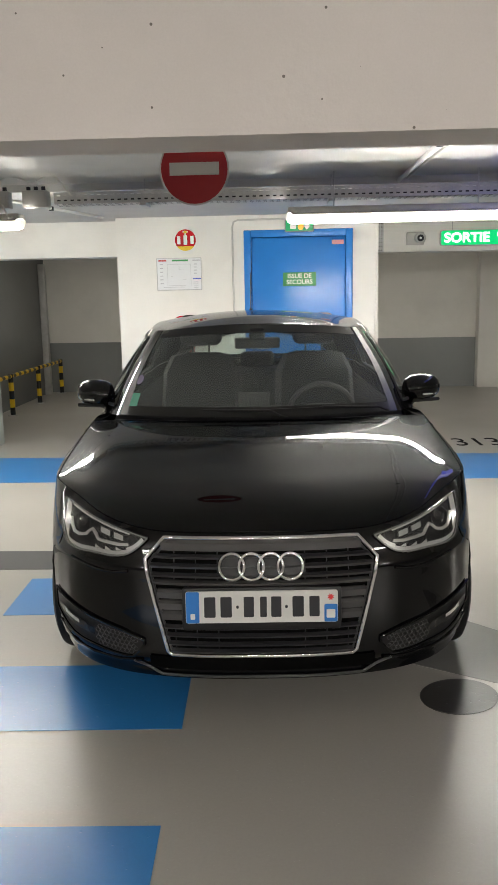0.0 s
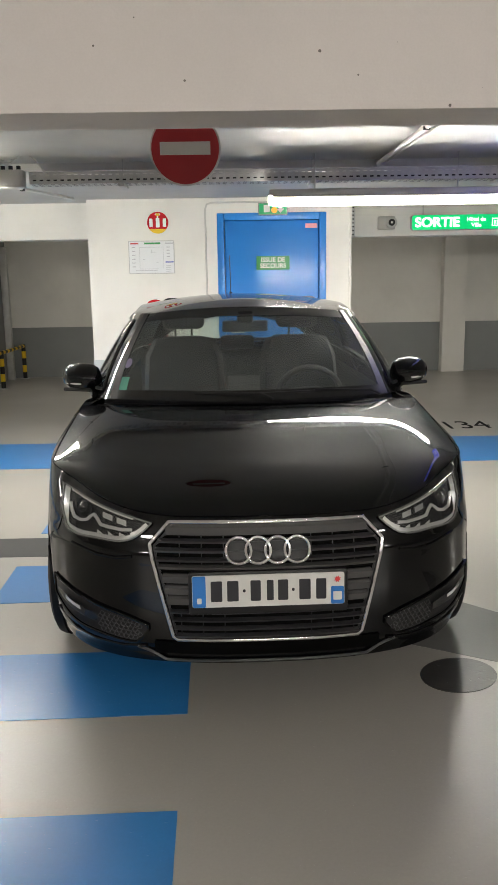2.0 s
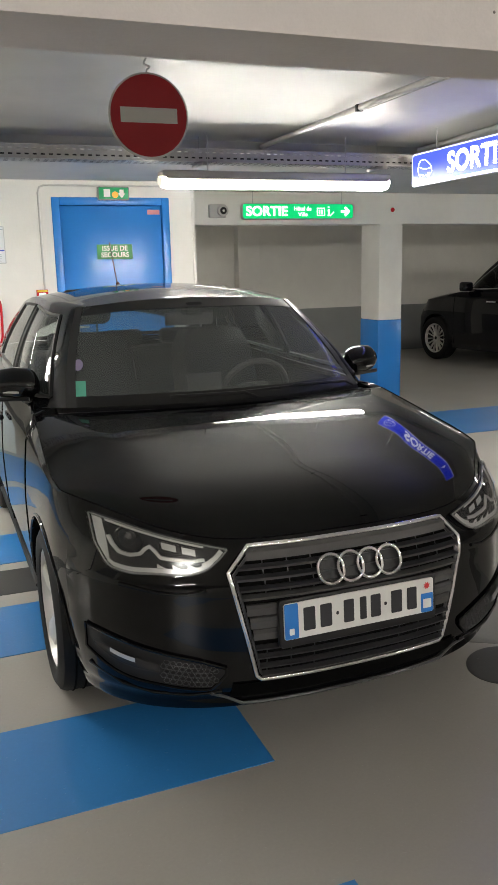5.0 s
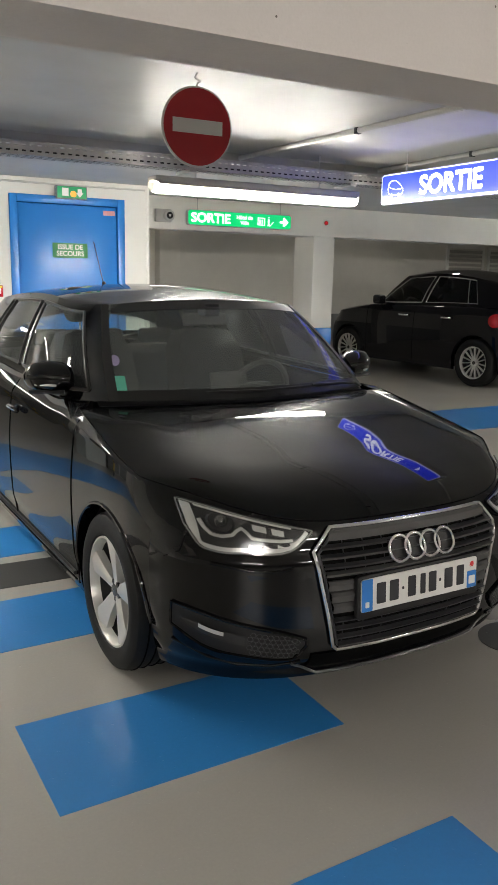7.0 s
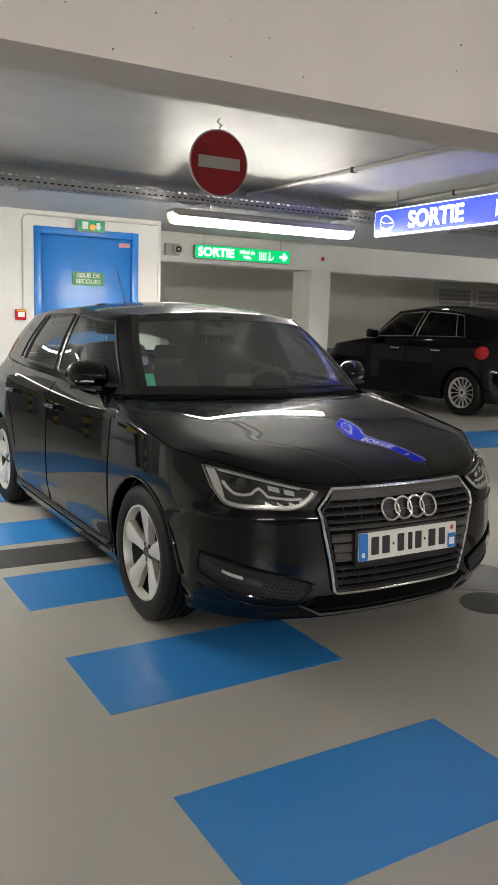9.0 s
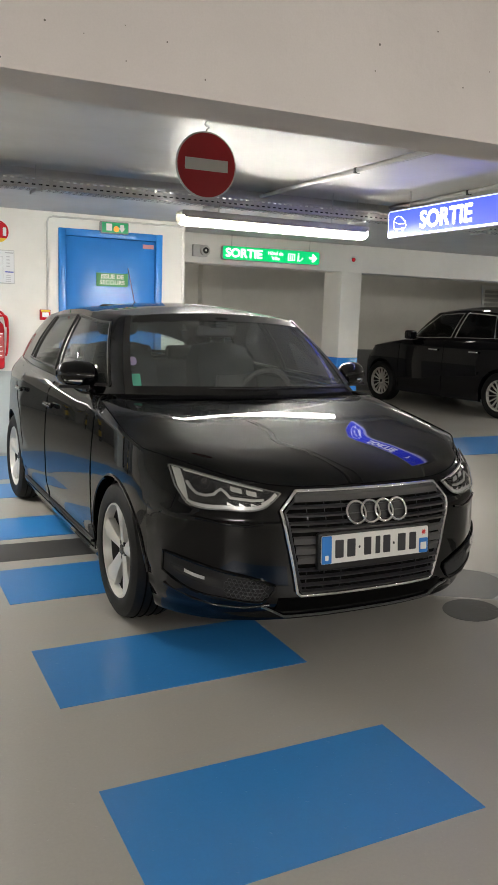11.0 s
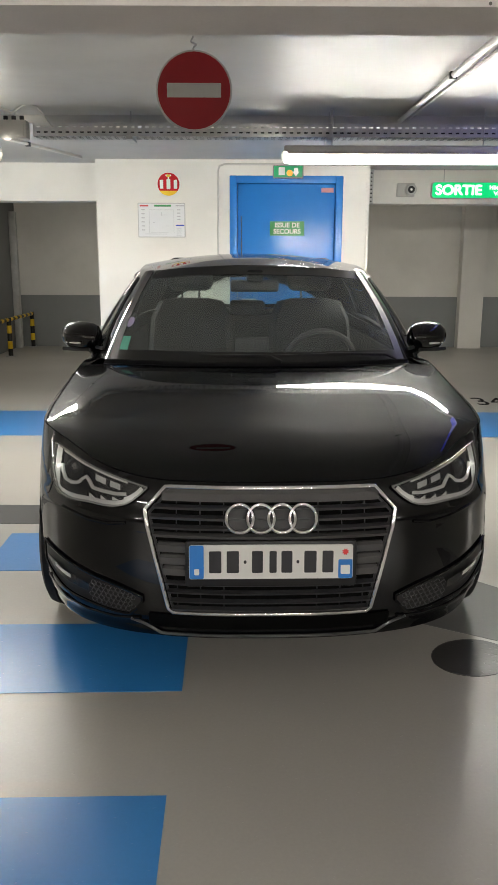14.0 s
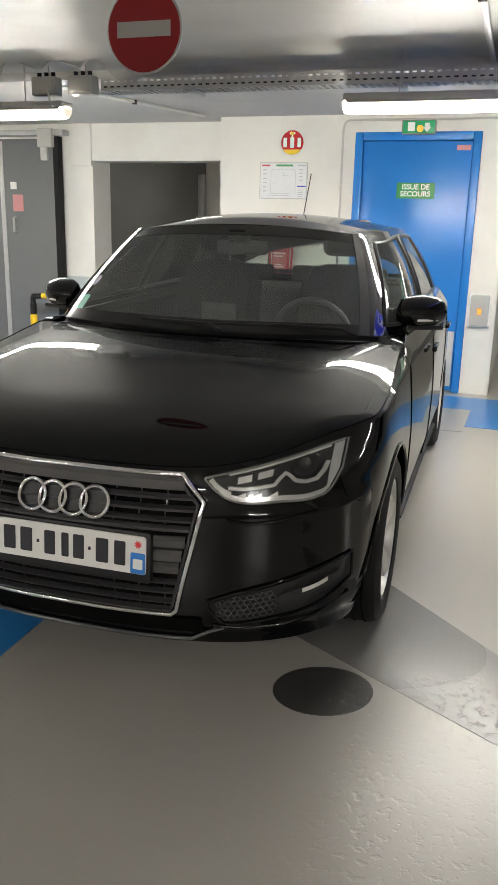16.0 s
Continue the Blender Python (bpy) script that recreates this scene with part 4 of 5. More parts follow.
# ---------------------------------------------------------------- cars
def wheel(parent, at, radius, width, spokes, rim_ratio, mat_rim, far=False):
    """Tyre, alloy rim with spokes, hub and bolts; the axle runs along x and the outer face looks to +x."""
    t = part("wheel", cyl((-width * 0.3, 0, 0), (width * 0.05, 0, 0), radius * 0.45, 24), "trim", parent, at=at)
    rr = radius * rim_ratio
    prof = [(-0.5, rr * 0.98), (-0.52, radius * 0.86), (-0.46, radius * 0.965), (-0.36, radius * 0.995), (0.36, radius * 0.995), (0.46, radius * 0.965), (0.53, radius * 0.88), (0.535, radius * 0.80), (0.50, rr * 1.03), (0.44, rr * 0.99)]
    n = 56
    rows = [[(x * width, r * math.cos(a), r * math.sin(a)) for a in (2 * math.pi * k / n for k in range(n + 1))] for x, r in prof]
    tyre = part("tyre", finish(grid(rows), 35), "black", t, "black rubber tyre")
    if not far:
        cuts = bmesh.new()
        for x in (-0.27, -0.09, 0.09, 0.27):
            tube([(x * width, radius * 0.997 * math.cos(a), radius * 0.997 * math.sin(a)) for a in (2 * math.pi * k / 48 for k in range(48))], 0.004, 5, True, cuts)
        part("tread_groove", cuts, "dark", tyre)
    prof = [(0.44, rr * 1.0), (0.475, rr * 1.0), (0.48, rr * 0.965), (0.40, rr * 0.93), (0.30, rr * 0.91)]
    rows = [[(x * width, r * math.cos(a), r * math.sin(a)) for a in (2 * math.pi * k / n for k in range(n + 1))] for x, r in prof]
    rim = part("rim", finish(grid(rows), 35), mat_rim, t, "silver alloy rim")
    # Barrel and disc coloured dark in place of the shade behind the spokes.
    part("barrel", finish(grid([[(x * width, r * math.cos(a), r * math.sin(a)) for a in (2 * math.pi * k / n for k in range(n + 1))] for x, r in ((0.30, rr * 0.91), (0.05, rr * 0.87), (-0.02, rr * 0.1))]), 35), "trim", rim, "dark inner barrel")
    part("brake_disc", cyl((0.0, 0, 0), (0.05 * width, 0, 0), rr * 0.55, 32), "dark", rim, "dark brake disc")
    sp = bmesh.new()
    for k in range(spokes):
        a = 2 * math.pi * k / spokes + math.pi / 2
        c, s = math.cos(a), math.sin(a)
        rows = []
        for f, hw, x in ((0.10, 0.10, 0.33), (0.30, 0.125 * (1 if spokes <= 5 else 0.22), 0.36), (0.55, 0.165 * (1 if spokes <= 5 else 0.18), 0.395), (0.80, 0.225 * (1 if spokes <= 5 else 0.15), 0.42), (0.965, 0.27 * (1 if spokes <= 5 else 0.16), 0.44)):
            hw = hw * rr
            r = f * rr
            ring = []
            for u, dx in ((-1.0, -0.16), (-0.95, -0.01), (-0.5, 0.010), (0.0, 0.016), (0.5, -0.012), (0.95, -0.03), (1.0, -0.16)):
                ring.append(((x + dx) * width, r * c - u * hw * s, r * s + u * hw * c))
            rows.append(ring)
        grid(rows, sp)
    part("spokes", finish(sp, 35), mat_rim, rim)
    part("hub", cyl((0.1 * width, 0, 0), (0.34 * width, 0, 0), rr * 0.19, 28, rr * 0.165, bevel=0.004), mat_rim, rim)
    part("hub_cap", cyl((0.34 * width, 0, 0), (0.36 * width, 0, 0), rr * 0.115, 24, bevel=0.002), "panel_grey", rim, "dark hub cap")
    if not far:
        for k in range(5):
            a = 2 * math.pi * (k + 0.5) / 5 + math.pi / 2
            p = (0.30 * width, rr * 0.165 * math.cos(a), rr * 0.165 * math.sin(a))
            part("wheel_bolt", cyl(p, (0.345 * width, p[1], p[2]), 0.011, 8), "trim", rim)
    return t


def seat_mesh(w=0.48):
    rows = []
    for z, y0, y1, hw in ((0.0, -0.02, 0.10, 0.92), (0.25, -0.06, 0.09, 1.0), (0.5, -0.03, 0.10, 0.95), (0.60, 0.0, 0.09, 0.75), (0.62, 0.02, 0.07, 0.4)):
        rows.append([(w / 2 * hw * x, (y0 if s < 0 else y1) + 0.30 * z * 1.0, z) for x, s in ((-0.85, -1), (0.0, -0.6), (0.85, -1), (1.0, 0.5), (0.85, 1), (-0.85, 1), (-1.0, 0.5), (-0.85, -1))])
    return finish(grid(rows), 60)


def head_mesh():
    bm = box(-0.13, 0.0, 0.0, 0.13, 0.10, 0.19, 0.045, 4)
    return bm


def hatchback(name, at, label, spec):
    """A five-door car. Local frame: x across, y from nose to tail with 0 at the front axle, z up."""
    car = thing(name, at, label, "car")
    paint = spec["paint"]
    far = spec["far"]
    wb, rad = spec["wheelbase"], spec["wheel_radius"]
    arch_r = rad + spec["arch_gap"]
    zc = rad
    axles = (spec["axle"], wb + spec["axle"])
    front, rear, side = spec["front"], spec["rear"], spec["side"]
    side_x = spline(*zip(*side))
    front_pts = catmull([(x, y, 0) for x, y in front], 6)
    rear_pts = catmull([(x, y, 0) for x, y in rear], 5)
    ys = set(np.linspace(side[0][0], side[-1][0], 60))
    for yc in axles:
        ys = {y for y in ys if abs(y - yc) > arch_r + 0.02 or False} | {yc + arch_r * math.sin(radians(a)) for a in range(-90, 91, 6)} | {yc - arch_r - 0.004, yc + arch_r + 0.004}
    ys = sorted(y for y in ys if side[0][0] < y < side[-1][0])
    cols = [(p.x, p.y) for p in front_pts] + [(side_x(y), y) for y in ys] + [(p.x, p.y) for p in rear_pts]
    inset_side, inset_front, inset_rear = spline(*zip(*spec["inset_side"])), spline(*zip(*spec["inset_front"])), spline(*zip(*spec["inset_rear"]))
    hood_c, belt_z = spline(*zip(*spec["hood"])), spline(*zip(*spec["belt"]))
    ya, yb = spec["nose_blend"]
    y_cowl = spec["cowl_y"]
    y_tail = side[-1][0]

    edge_z = spline(*zip(*spec["edge"]))

    def hood_z(x, y):
        return hood_c(y) - 0.03 * (abs(x) / 0.79) ** 3

    def shoulder(y):
        return edge_z(y) if y <= y_cowl else belt_z(y)

    def side_inset(y, z):
        """Sill, door swell, the crease below the windows and the rounded shoulder above it."""
        low = 0.60 * spec["rise"]
        if z <= low:
            return inset_side(z)
        h = min(1.15, (z - low) / (shoulder(y) - low))
        g = min(1.0, max(0.0, (y + 0.25) / 1.0))
        g = g * g * (3 - 2 * g)
        crease, top = 1.0 - 0.22 * g, 0.034 + 0.044 * g
        if h < crease:
            return 0.021 * (h / crease) ** 1.6
        return 0.021 + (top - 0.021) * ((h - crease) / (1.0001 - crease)) ** 1.15

    def normal(i):
        a, b = cols[max(i - 1, 0)], cols[min(i + 1, len(cols) - 1)]
        if i == 0:
            return (0.0, -1.0)
        if i == len(cols) - 1:
            return (0.0, 1.0)
        d = Vector((b[0] - a[0], b[1] - a[1]))
        d.normalize()
        return (d.y, -d.x)

    norms = [normal(i) for i in range(len(cols))]

    def skin(i, z):
        x, y = cols[i]
        wf = min(1, max(0, (yb - y) / (yb - ya)))
        wf = wf * wf * (3 - 2 * wf)
        wr = min(1, max(0, (y - y_tail + 0.25) / 0.35))
        d = side_inset(y, z) * (1 - wf - wr * (1 - wf)) + inset_front(z) * wf + inset_rear(z) * wr * (1 - wf)
        nx, ny = norms[i]
        return (max(0.0, x - nx * d), y - ny * d, z)

    def top_of(i):
        return shoulder(cols[i][1])

    def bottom_of(i):
        x, y = cols[i]
        for yc in axles:
            if abs(y - yc) <= arch_r + 1e-6:
                return zc + math.sqrt(max(0, arch_r**2 - (y - yc) ** 2))
        return spec["sill"]

    K = 36
    rows = []
    tops = [top_of(i) for i in range(len(cols))]
    for i in range(len(cols)):
        zb, zt = bottom_of(i), tops[i]
        col = []
        q = skin(i, zb)
        nx, ny = norms[i]
        col.append((max(0, q[0] - nx * 0.06), q[1] - ny * 0.06, q[2] + (0.0 if zb > spec["sill"] else -0.01)))
        for k in range(K + 1):
            col.append(skin(i, zb + (zt - zb) * k / K))
        rows.append(col)
    # greenhouse loops
    belt_keys, roof_keys = spec["belt_keys"], spec["roof_keys"]
    counts = [6, 6, 6, 10, 2, 12, 6, 8]
    belt, roof = along(belt_keys, counts), along(roof_keys, counts)
    marks_at = np.r_[0, np.cumsum(counts)]
    # shoulder row from the body top to the foot of the glass
    lower = bmesh.new()
    shell = []
    belt_side = [p for p in belt if p.y >= y_cowl]
    for i, col in enumerate(rows):
        c = list(col)
        if cols[i][1] > y_cowl:
            top = Vector(c[-1])
            near = min(belt_side, key=lambda p: (p - top).length if cols[i][1] < y_tail else abs(p.x - top.x) + 0.3 * (p - top).length)
            c.append((near.x, near.y, near.z - 0.002))
        else:
            nx, ny = norms[i]
            c.append((max(0.0, c[-1][0] - nx * 0.012), c[-1][1] - ny * 0.012, c[-1][2] - 0.012))
        shell.append(c)
    grid(shell, lower, True)
    # bonnet: one smooth sheet between the nose, the shoulder, the cowl and the centre line
    corner = len(front_pts) - 1
    edge = [rows[i][-1] for i in range(len(cols)) if cols[i][1] <= y_cowl]
    U, V = 30, 44
    fore, flank_line = evenly(edge[:corner + 1], U), evenly(edge[corner:], V)
    e0, e1 = edge[0], edge[-1]
    mid_y = np.linspace(e0[1], spec["cowl_center_y"], V + 1)
    mid = np.array([(0.0, y, hood_c(y) + (e0[2] - hood_c(e0[1])) * (1 - k / V) ** 8) for k, y in enumerate(mid_y)])
    back = np.array([(e1[0] * u, spec["cowl_center_y"] + (e1[1] - spec["cowl_center_y"]) * u**2, mid[-1][2] + (e1[2] - mid[-1][2]) * u**3.2) for u in np.linspace(0, 1, U + 1)])
    bonnet_rows = []
    for k in range(V + 1):
        v = k / V
        row = []
        for j in range(U + 1):
            u = j / U
            w = u**1.8
            q = (1 - v) * fore[j] + v * back[j] + (1 - w) * mid[k] + w * flank_line[k] - ((1 - w) * (1 - v) * fore[0] + w * (1 - v) * fore[-1] + (1 - w) * v * back[0] + w * v * back[-1])
            swell = 0.046 * u**2 * (1 - u**4) * math.sin(math.pi * min(1.0, v * 1.02)) ** 0.7
            ridge = 0.0022 * math.exp(-((q[0] - (0.48 + 0.20 * (q[1] + 0.60))) / 0.055) ** 2) * min(1, max(0, (v - 0.25) / 0.35))
            row.append((q[0], q[1], q[2] + swell + ridge))
        bonnet_rows.append(row)
    bonnet_rows.append([(p[0], p[1] + 0.07, p[2] - 0.012) for p in bonnet_rows[-1]])
    # greenhouse
    T = 10
    gh = []
    for b, r in zip(belt, roof):
        out = Vector((b.x, (b.y - spec["mid_y"]) * 0.4, 0))
        out = out.normalized() if out.length > 0.01 else Vector((0, 0, 0))
        row = []
        for k in range(T + 1):
            u = k / T
            q = b.lerp(r, u) + out * spec["bulge"] * math.sin(u * math.pi)
            row.append((q.x, q.y, q.z))
        gh.append(row)
    glass_sets = {"windscreen": (0, marks_at[2]), "front_window": (marks_at[3] , marks_at[4]), "rear_window": (marks_at[5], marks_at[6]), "tailgate_window": (marks_at[7], marks_at[8])}
    pillars = bmesh.new()
    for i in range(len(gh) - 1):
        inside = [n for n, (a, b) in glass_sets.items() if a <= i < b]
        for j in range(T):
            if inside:
                n = inside[0]
                lo, hi = (0, T) if n == "windscreen" else (1, T - 1)
                if n == "tailgate_window":
                    lo, hi = 1, T - 2
                if lo <= j < hi:
                    continue
            for sx in (1, -1):
                vs = [pillars.verts.new((sx * p[0], p[1], p[2])) for p in (gh[i][j], gh[i][j + 1], gh[i + 1][j + 1], gh[i + 1][j])]
                pillars.faces.new(vs)
    # roof
    zr = spline(*zip(*spec["roof_line"]))
    roof_rows = []
    r0, r1 = roof[0].y, roof[-1].y
    for p in roof:
        row = []
        for k in range(11):
            r = k / 10
            w = 1 - (1 - r) ** 2
            y = p.y
            row.append((p.x * (1 - r), y, p.z * (1 - w) + zr(y) * w))
        roof_rows.append(row)
    grid(roof_rows, pillars, True)
    bmesh.ops.remove_doubles(pillars, verts=pillars.verts, dist=0.0008)
    bmesh.ops.remove_doubles(lower, verts=lower.verts, dist=0.0008)
    body = part("body", finish(lower, 42), paint, car)
    bm = grid(bonnet_rows, None, True)
    bmesh.ops.remove_doubles(bm, verts=bm.verts, dist=0.0008)
    part("bonnet", finish(bm, 60), paint, car)
    part("roof", finish(pillars, 38), paint, car)
    glass = "glass_dark" if far else "glass"
    for n, (a, b) in glass_sets.items():
        lo, hi = (0, T) if n == "windscreen" else (1, T - 1)
        if n == "tailgate_window":
            lo, hi = 1, T - 2
        piece = [[gh[i][j] for j in range(lo, hi + 1)] for i in range(a, b + 1)]
        if n in ("windscreen", "tailgate_window"):
            bm = grid(piece, None, True)
            bmesh.ops.remove_doubles(bm, verts=bm.verts, dist=0.0008)
            w = part(n, finish(bm, 60), glass, car, "tinted car glass")
            w.visible_shadow = False
        else:
            for sx in (1, -1):
                w = part(n, finish(grid([[(sx * p[0], p[1], p[2]) for p in row] for row in piece]), 60), "glass_dark" if far else "glass_side", car, "tinted side window")
                w.visible_shadow = False
                rim = [Vector((sx * p[0], p[1], p[2])) for p in piece[0]] + [Vector((sx * row[-1][0], row[-1][1], row[-1][2])) for row in piece] + [Vector((sx * p[0], p[1], p[2])) for p in piece[-1]][::-1] + [Vector((sx * row[0][0], row[0][1], row[0][2])) for row in piece][::-1]
                part("window_seal", tube(rim, 0.009, 6, True), spec["seal"], car, "thin window surround")
    for sx in (1, -1):
        q = marks_at[6] - 2
        part("quarter_bar", tube([(sx * (gh[q][j][0] + 0.002), gh[q][j][1], gh[q][j][2]) for j in range(1, T)], 0.009, 6), spec["seal"], car, "thin bar before the quarter light")
    # wheel wells
    for yc in axles:
        for sx in (1, -1):
            arc = [(yc + arch_r * 1.01 * math.cos(radians(a)), zc + arch_r * 1.01 * math.sin(radians(a))) for a in range(-14, 195, 8)]
            bm = grid([[(sx * 0.79, y, z) for y, z in arc], [(sx * 0.50, y, z) for y, z in arc]])
            vs = [bm.verts.new((sx * 0.50, y, z)) for y, z in arc]
            bm.faces.new(vs)
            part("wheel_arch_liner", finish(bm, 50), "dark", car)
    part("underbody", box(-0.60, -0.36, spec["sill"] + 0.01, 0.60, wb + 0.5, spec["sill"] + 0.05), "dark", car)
    for yc in axles:
        hub = spec["track"] / 2
        wheel(car, pose(hub, yc, zc, 0, 0, 0), rad, spec["tyre"], spec["spokes"], spec["rim"], "satin", far)
        wheel(car, pose(-hub, yc, zc, 0, 0, 180), rad, spec["tyre"], spec["spokes"], spec["rim"], "satin", far)

    def on_front(x, z, lift=0.0):
        """A place on the nose at x and z, lifted off along the outward normal."""
        pts = [(skin(i, z), norms[i]) for i in range(len(cols)) if cols[i][1] < 0.35]
        ax = abs(x)
        for (p, n), (q, m) in zip(pts, pts[1:]):
            if p[0] <= ax <= q[0] and q[0] > p[0]:
                u = (ax - p[0]) / (q[0] - p[0])
                v = Vector((p[0] + (q[0] - p[0]) * u, p[1] + (q[1] - p[1]) * u, z))
                nn = Vector((n[0] + (m[0] - n[0]) * u, n[1] + (m[1] - n[1]) * u, 0)).normalized()
                v += nn * lift
                return Vector((v.x if x >= 0 else -v.x, v.y, v.z))
        p, n = pts[-1]
        return Vector((math.copysign(p[0] + n[0] * lift, x), p[1] + n[1] * lift, z))

    def on_side(y, z, lift=0.0, sx=1):
        i = min(range(len(front_pts), len(cols) - len(rear_pts)), key=lambda k: abs(cols[k][1] - y))
        p = skin(i, z)
        return Vector((sx * (p[0] + lift), y, z))

    return car, on_front, on_side, hood_z, gh, belt, edge


HATCH = dict(
    paint="paint", far=False, wheelbase=2.469, axle=-0.01, rise=1.0, wheel_radius=0.303, arch_gap=0.035, sill=0.155, track=1.50, tyre=0.205, spokes=5, rim=0.70, seal="black_paint",
    front=[(0, -0.772), (0.18, -0.767), (0.36, -0.742), (0.53, -0.690), (0.67, -0.605), (0.765, -0.500), (0.815, -0.40)],
    side=[(-0.39, 0.819), (-0.28, 0.843), (-0.12, 0.857), (0.15, 0.862), (0.5, 0.866), (1.2, 0.868), (1.9, 0.870), (2.4, 0.868), (2.65, 0.852), (2.85, 0.810)],
    rear=[(0.802, 2.875), (0.74, 2.985), (0.62, 3.075), (0.42, 3.13), (0, 3.155)],
    inset_side=[(0.14, 0.055), (0.20, 0.030), (0.27, 0.026), (0.34, 0.010), (0.45, 0.003), (0.60, 0.0), (0.80, 0.0)],
    inset_front=[(0.13, 0.085), (0.165, 0.055), (0.20, 0.050), (0.235, 0.022), (0.30, 0.012), (0.42, 0.006), (0.52, 0.010), (0.58, 0.012), (0.61, 0.026), (0.66, 0.042), (0.70, 0.060), (0.74, 0.090), (0.80, 0.150)],
    inset_rear=[(0.14, 0.10), (0.22, 0.03), (0.35, 0.0), (0.60, 0.01), (0.75, 0.04), (0.95, 0.09), (1.02, 0.11)],
    hood=[(-0.76, 0.680), (-0.70, 0.717), (-0.62, 0.757), (-0.48, 0.805), (-0.3, 0.846), (-0.1, 0.888), (0.1, 0.922), (0.3, 0.946), (0.5, 0.962)],
    belt=[(0.40, 0.938), (0.8, 0.945), (1.5, 0.962), (2.2, 0.985), (2.7, 1.0), (3.2, 1.0)],
    edge=[(-0.80, 0.702), (-0.742, 0.704), (-0.69, 0.722), (-0.605, 0.748), (-0.50, 0.766), (-0.40, 0.782), (-0.1, 0.832), (0.2, 0.888), (0.44, 0.932)],
    nose_blend=(-0.56, -0.18), cowl_y=0.44, cowl_center_y=0.275, mid_y=1.6, bulge=0.022,
    belt_keys=[(0, 0.285, 0.955), (0.40, 0.335, 0.957), (0.668, 0.44, 0.955), (0.722, 0.510, 0.950), (0.782, 1.40, 0.966), (0.782, 1.48, 0.968), (0.768, 2.30, 0.992), (0.65, 2.93, 1.02), (0, 3.05, 1.02)],
    roof_keys=[(0, 0.83, 1.362), (0.30, 0.845, 1.356), (0.525, 0.905, 1.336), (0.566, 1.02, 1.336), (0.592, 1.50, 1.364), (0.592, 1.57, 1.365), (0.578, 2.18, 1.345), (0.50, 2.76, 1.295), (0, 2.86, 1.318)],
    roof_line=[(0.80, 1.362), (1.05, 1.402), (1.5, 1.424), (2.1, 1.405), (2.6, 1.36), (2.9, 1.315)],
)
CAR = pose(0.346, 4.024, 0, 0, 0, 1.5)
car, nose, flank, hood_z, gh, belt, rim_line = hatchback("parked_hatchback", CAR, "glossy black five-door hatchback with chrome-framed grille, parked", HATCH)


def patch(x0, x1, lower, upper, lift, sx=1, nx=22, nz=7):
    """A skin patch on the nose between two curves of z over x."""
    rows = []
    for i in range(nx + 1):
        x = x0 + (x1 - x0) * i / nx
        a, b = lower(x), upper(x)
        rows.append([nose(sx * x, a + (b - a) * j / nz, lift) for j in range(nz + 1)])
    return finish(grid(rows), 50)


# grille: backing, slats, chrome frame, rings, number plate
G = [(-0.335, 0.688), (0.335, 0.688), (0.402, 0.615), (0.392, 0.56), (0.330, 0.285), (0.315, 0.272), (-0.315, 0.272), (-0.330, 0.285), (-0.392, 0.56), (-0.402, 0.615)]


def half_width(z):
    return float(np.interp(z, [0.272, 0.285, 0.56, 0.615, 0.688], [0.315, 0.330, 0.392, 0.402, 0.335]))


# Backing lies flush; its near-black colour paints the shade between the slats.
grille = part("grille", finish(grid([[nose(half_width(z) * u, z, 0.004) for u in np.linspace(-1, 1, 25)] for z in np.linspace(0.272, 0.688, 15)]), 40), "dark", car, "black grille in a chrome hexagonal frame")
loop = []
for a, b in zip(G, G[1:] + G[:1]):
    n = max(2, int(math.hypot(b[0] - a[0], b[1] - a[1]) / 0.02))
    loop += [nose(a[0] + (b[0] - a[0]) * k / n, a[1] + (b[1] - a[1]) * k / n, 0.012) for k in range(n)]
part("chrome_frame", tube(loop, 0.0080, 8, True), "chrome", grille, "bright chrome frame")
inner = [nose(a[0] * 0.962, 0.48 + (a[1] - 0.48) * 0.955, 0.014) for a in G]
part("inner_frame", tube([p.lerp(q, k / 6) for p, q in zip(inner, inner[1:] + inner[:1]) for k in range(6)], 0.005, 6, True), "slat", grille)


def slat(z, h, depth, w, mat="slat", x0=None):
    rows = []
    for u in np.linspace(-1, 1, 21):
        x = u * w
        if x0 is not None:
            x = x0 + (w - x0) * (u + 1) / 2
        rows.append([nose(x, z - h / 2, 0.004), nose(x, z - h / 2, depth), nose(x, z + h * 0.25, depth + 0.006), nose(x, z + h / 2, depth - 0.004), nose(x, z + h / 2, 0.004)])
    part("slat", finish(grid(rows), 30), mat, grille)


slat(0.664, 0.034, 0.016, 0.345, "panel_grey")
for z in (0.628, 0.598, 0.568):
    slat(z, 0.011, 0.024, half_width(z) * 0.955)
slat(0.541, 0.014, 0.022, half_width(0.541) * 0.955, "panel_grey")
for z in (0.380, 0.350, 0.318, 0.290):
    slat(z, 0.010, 0.024, half_width(z) * 0.955)
for x in (-0.30, -0.225, -0.15, 0.15, 0.225, 0.30):
    bar = finish(grid([[nose(x - 0.002, z, 0.012), nose(x + 0.002, z, 0.012)] for z in np.linspace(0.552, 0.645, 6)]), None)
    part("grille_rib", bar, "slat", grille)
    bar = finish(grid([[nose(x - 0.002, z, 0.012), nose(x + 0.002, z, 0.012)] for z in np.linspace(0.28, 0.388, 6)]), None)
    part("grille_rib", bar, "slat", grille)
for sx in (1, -1):
    for k in range(3):
        z = 0.418 + 0.039 * k
        slat(z + 0.004, 0.032, 0.018 + 0.004 * (k % 2), sx * half_width(z) * 0.95, "panel_grey", sx * 0.262)
yp = nose(0, 0.46, 0.022).y
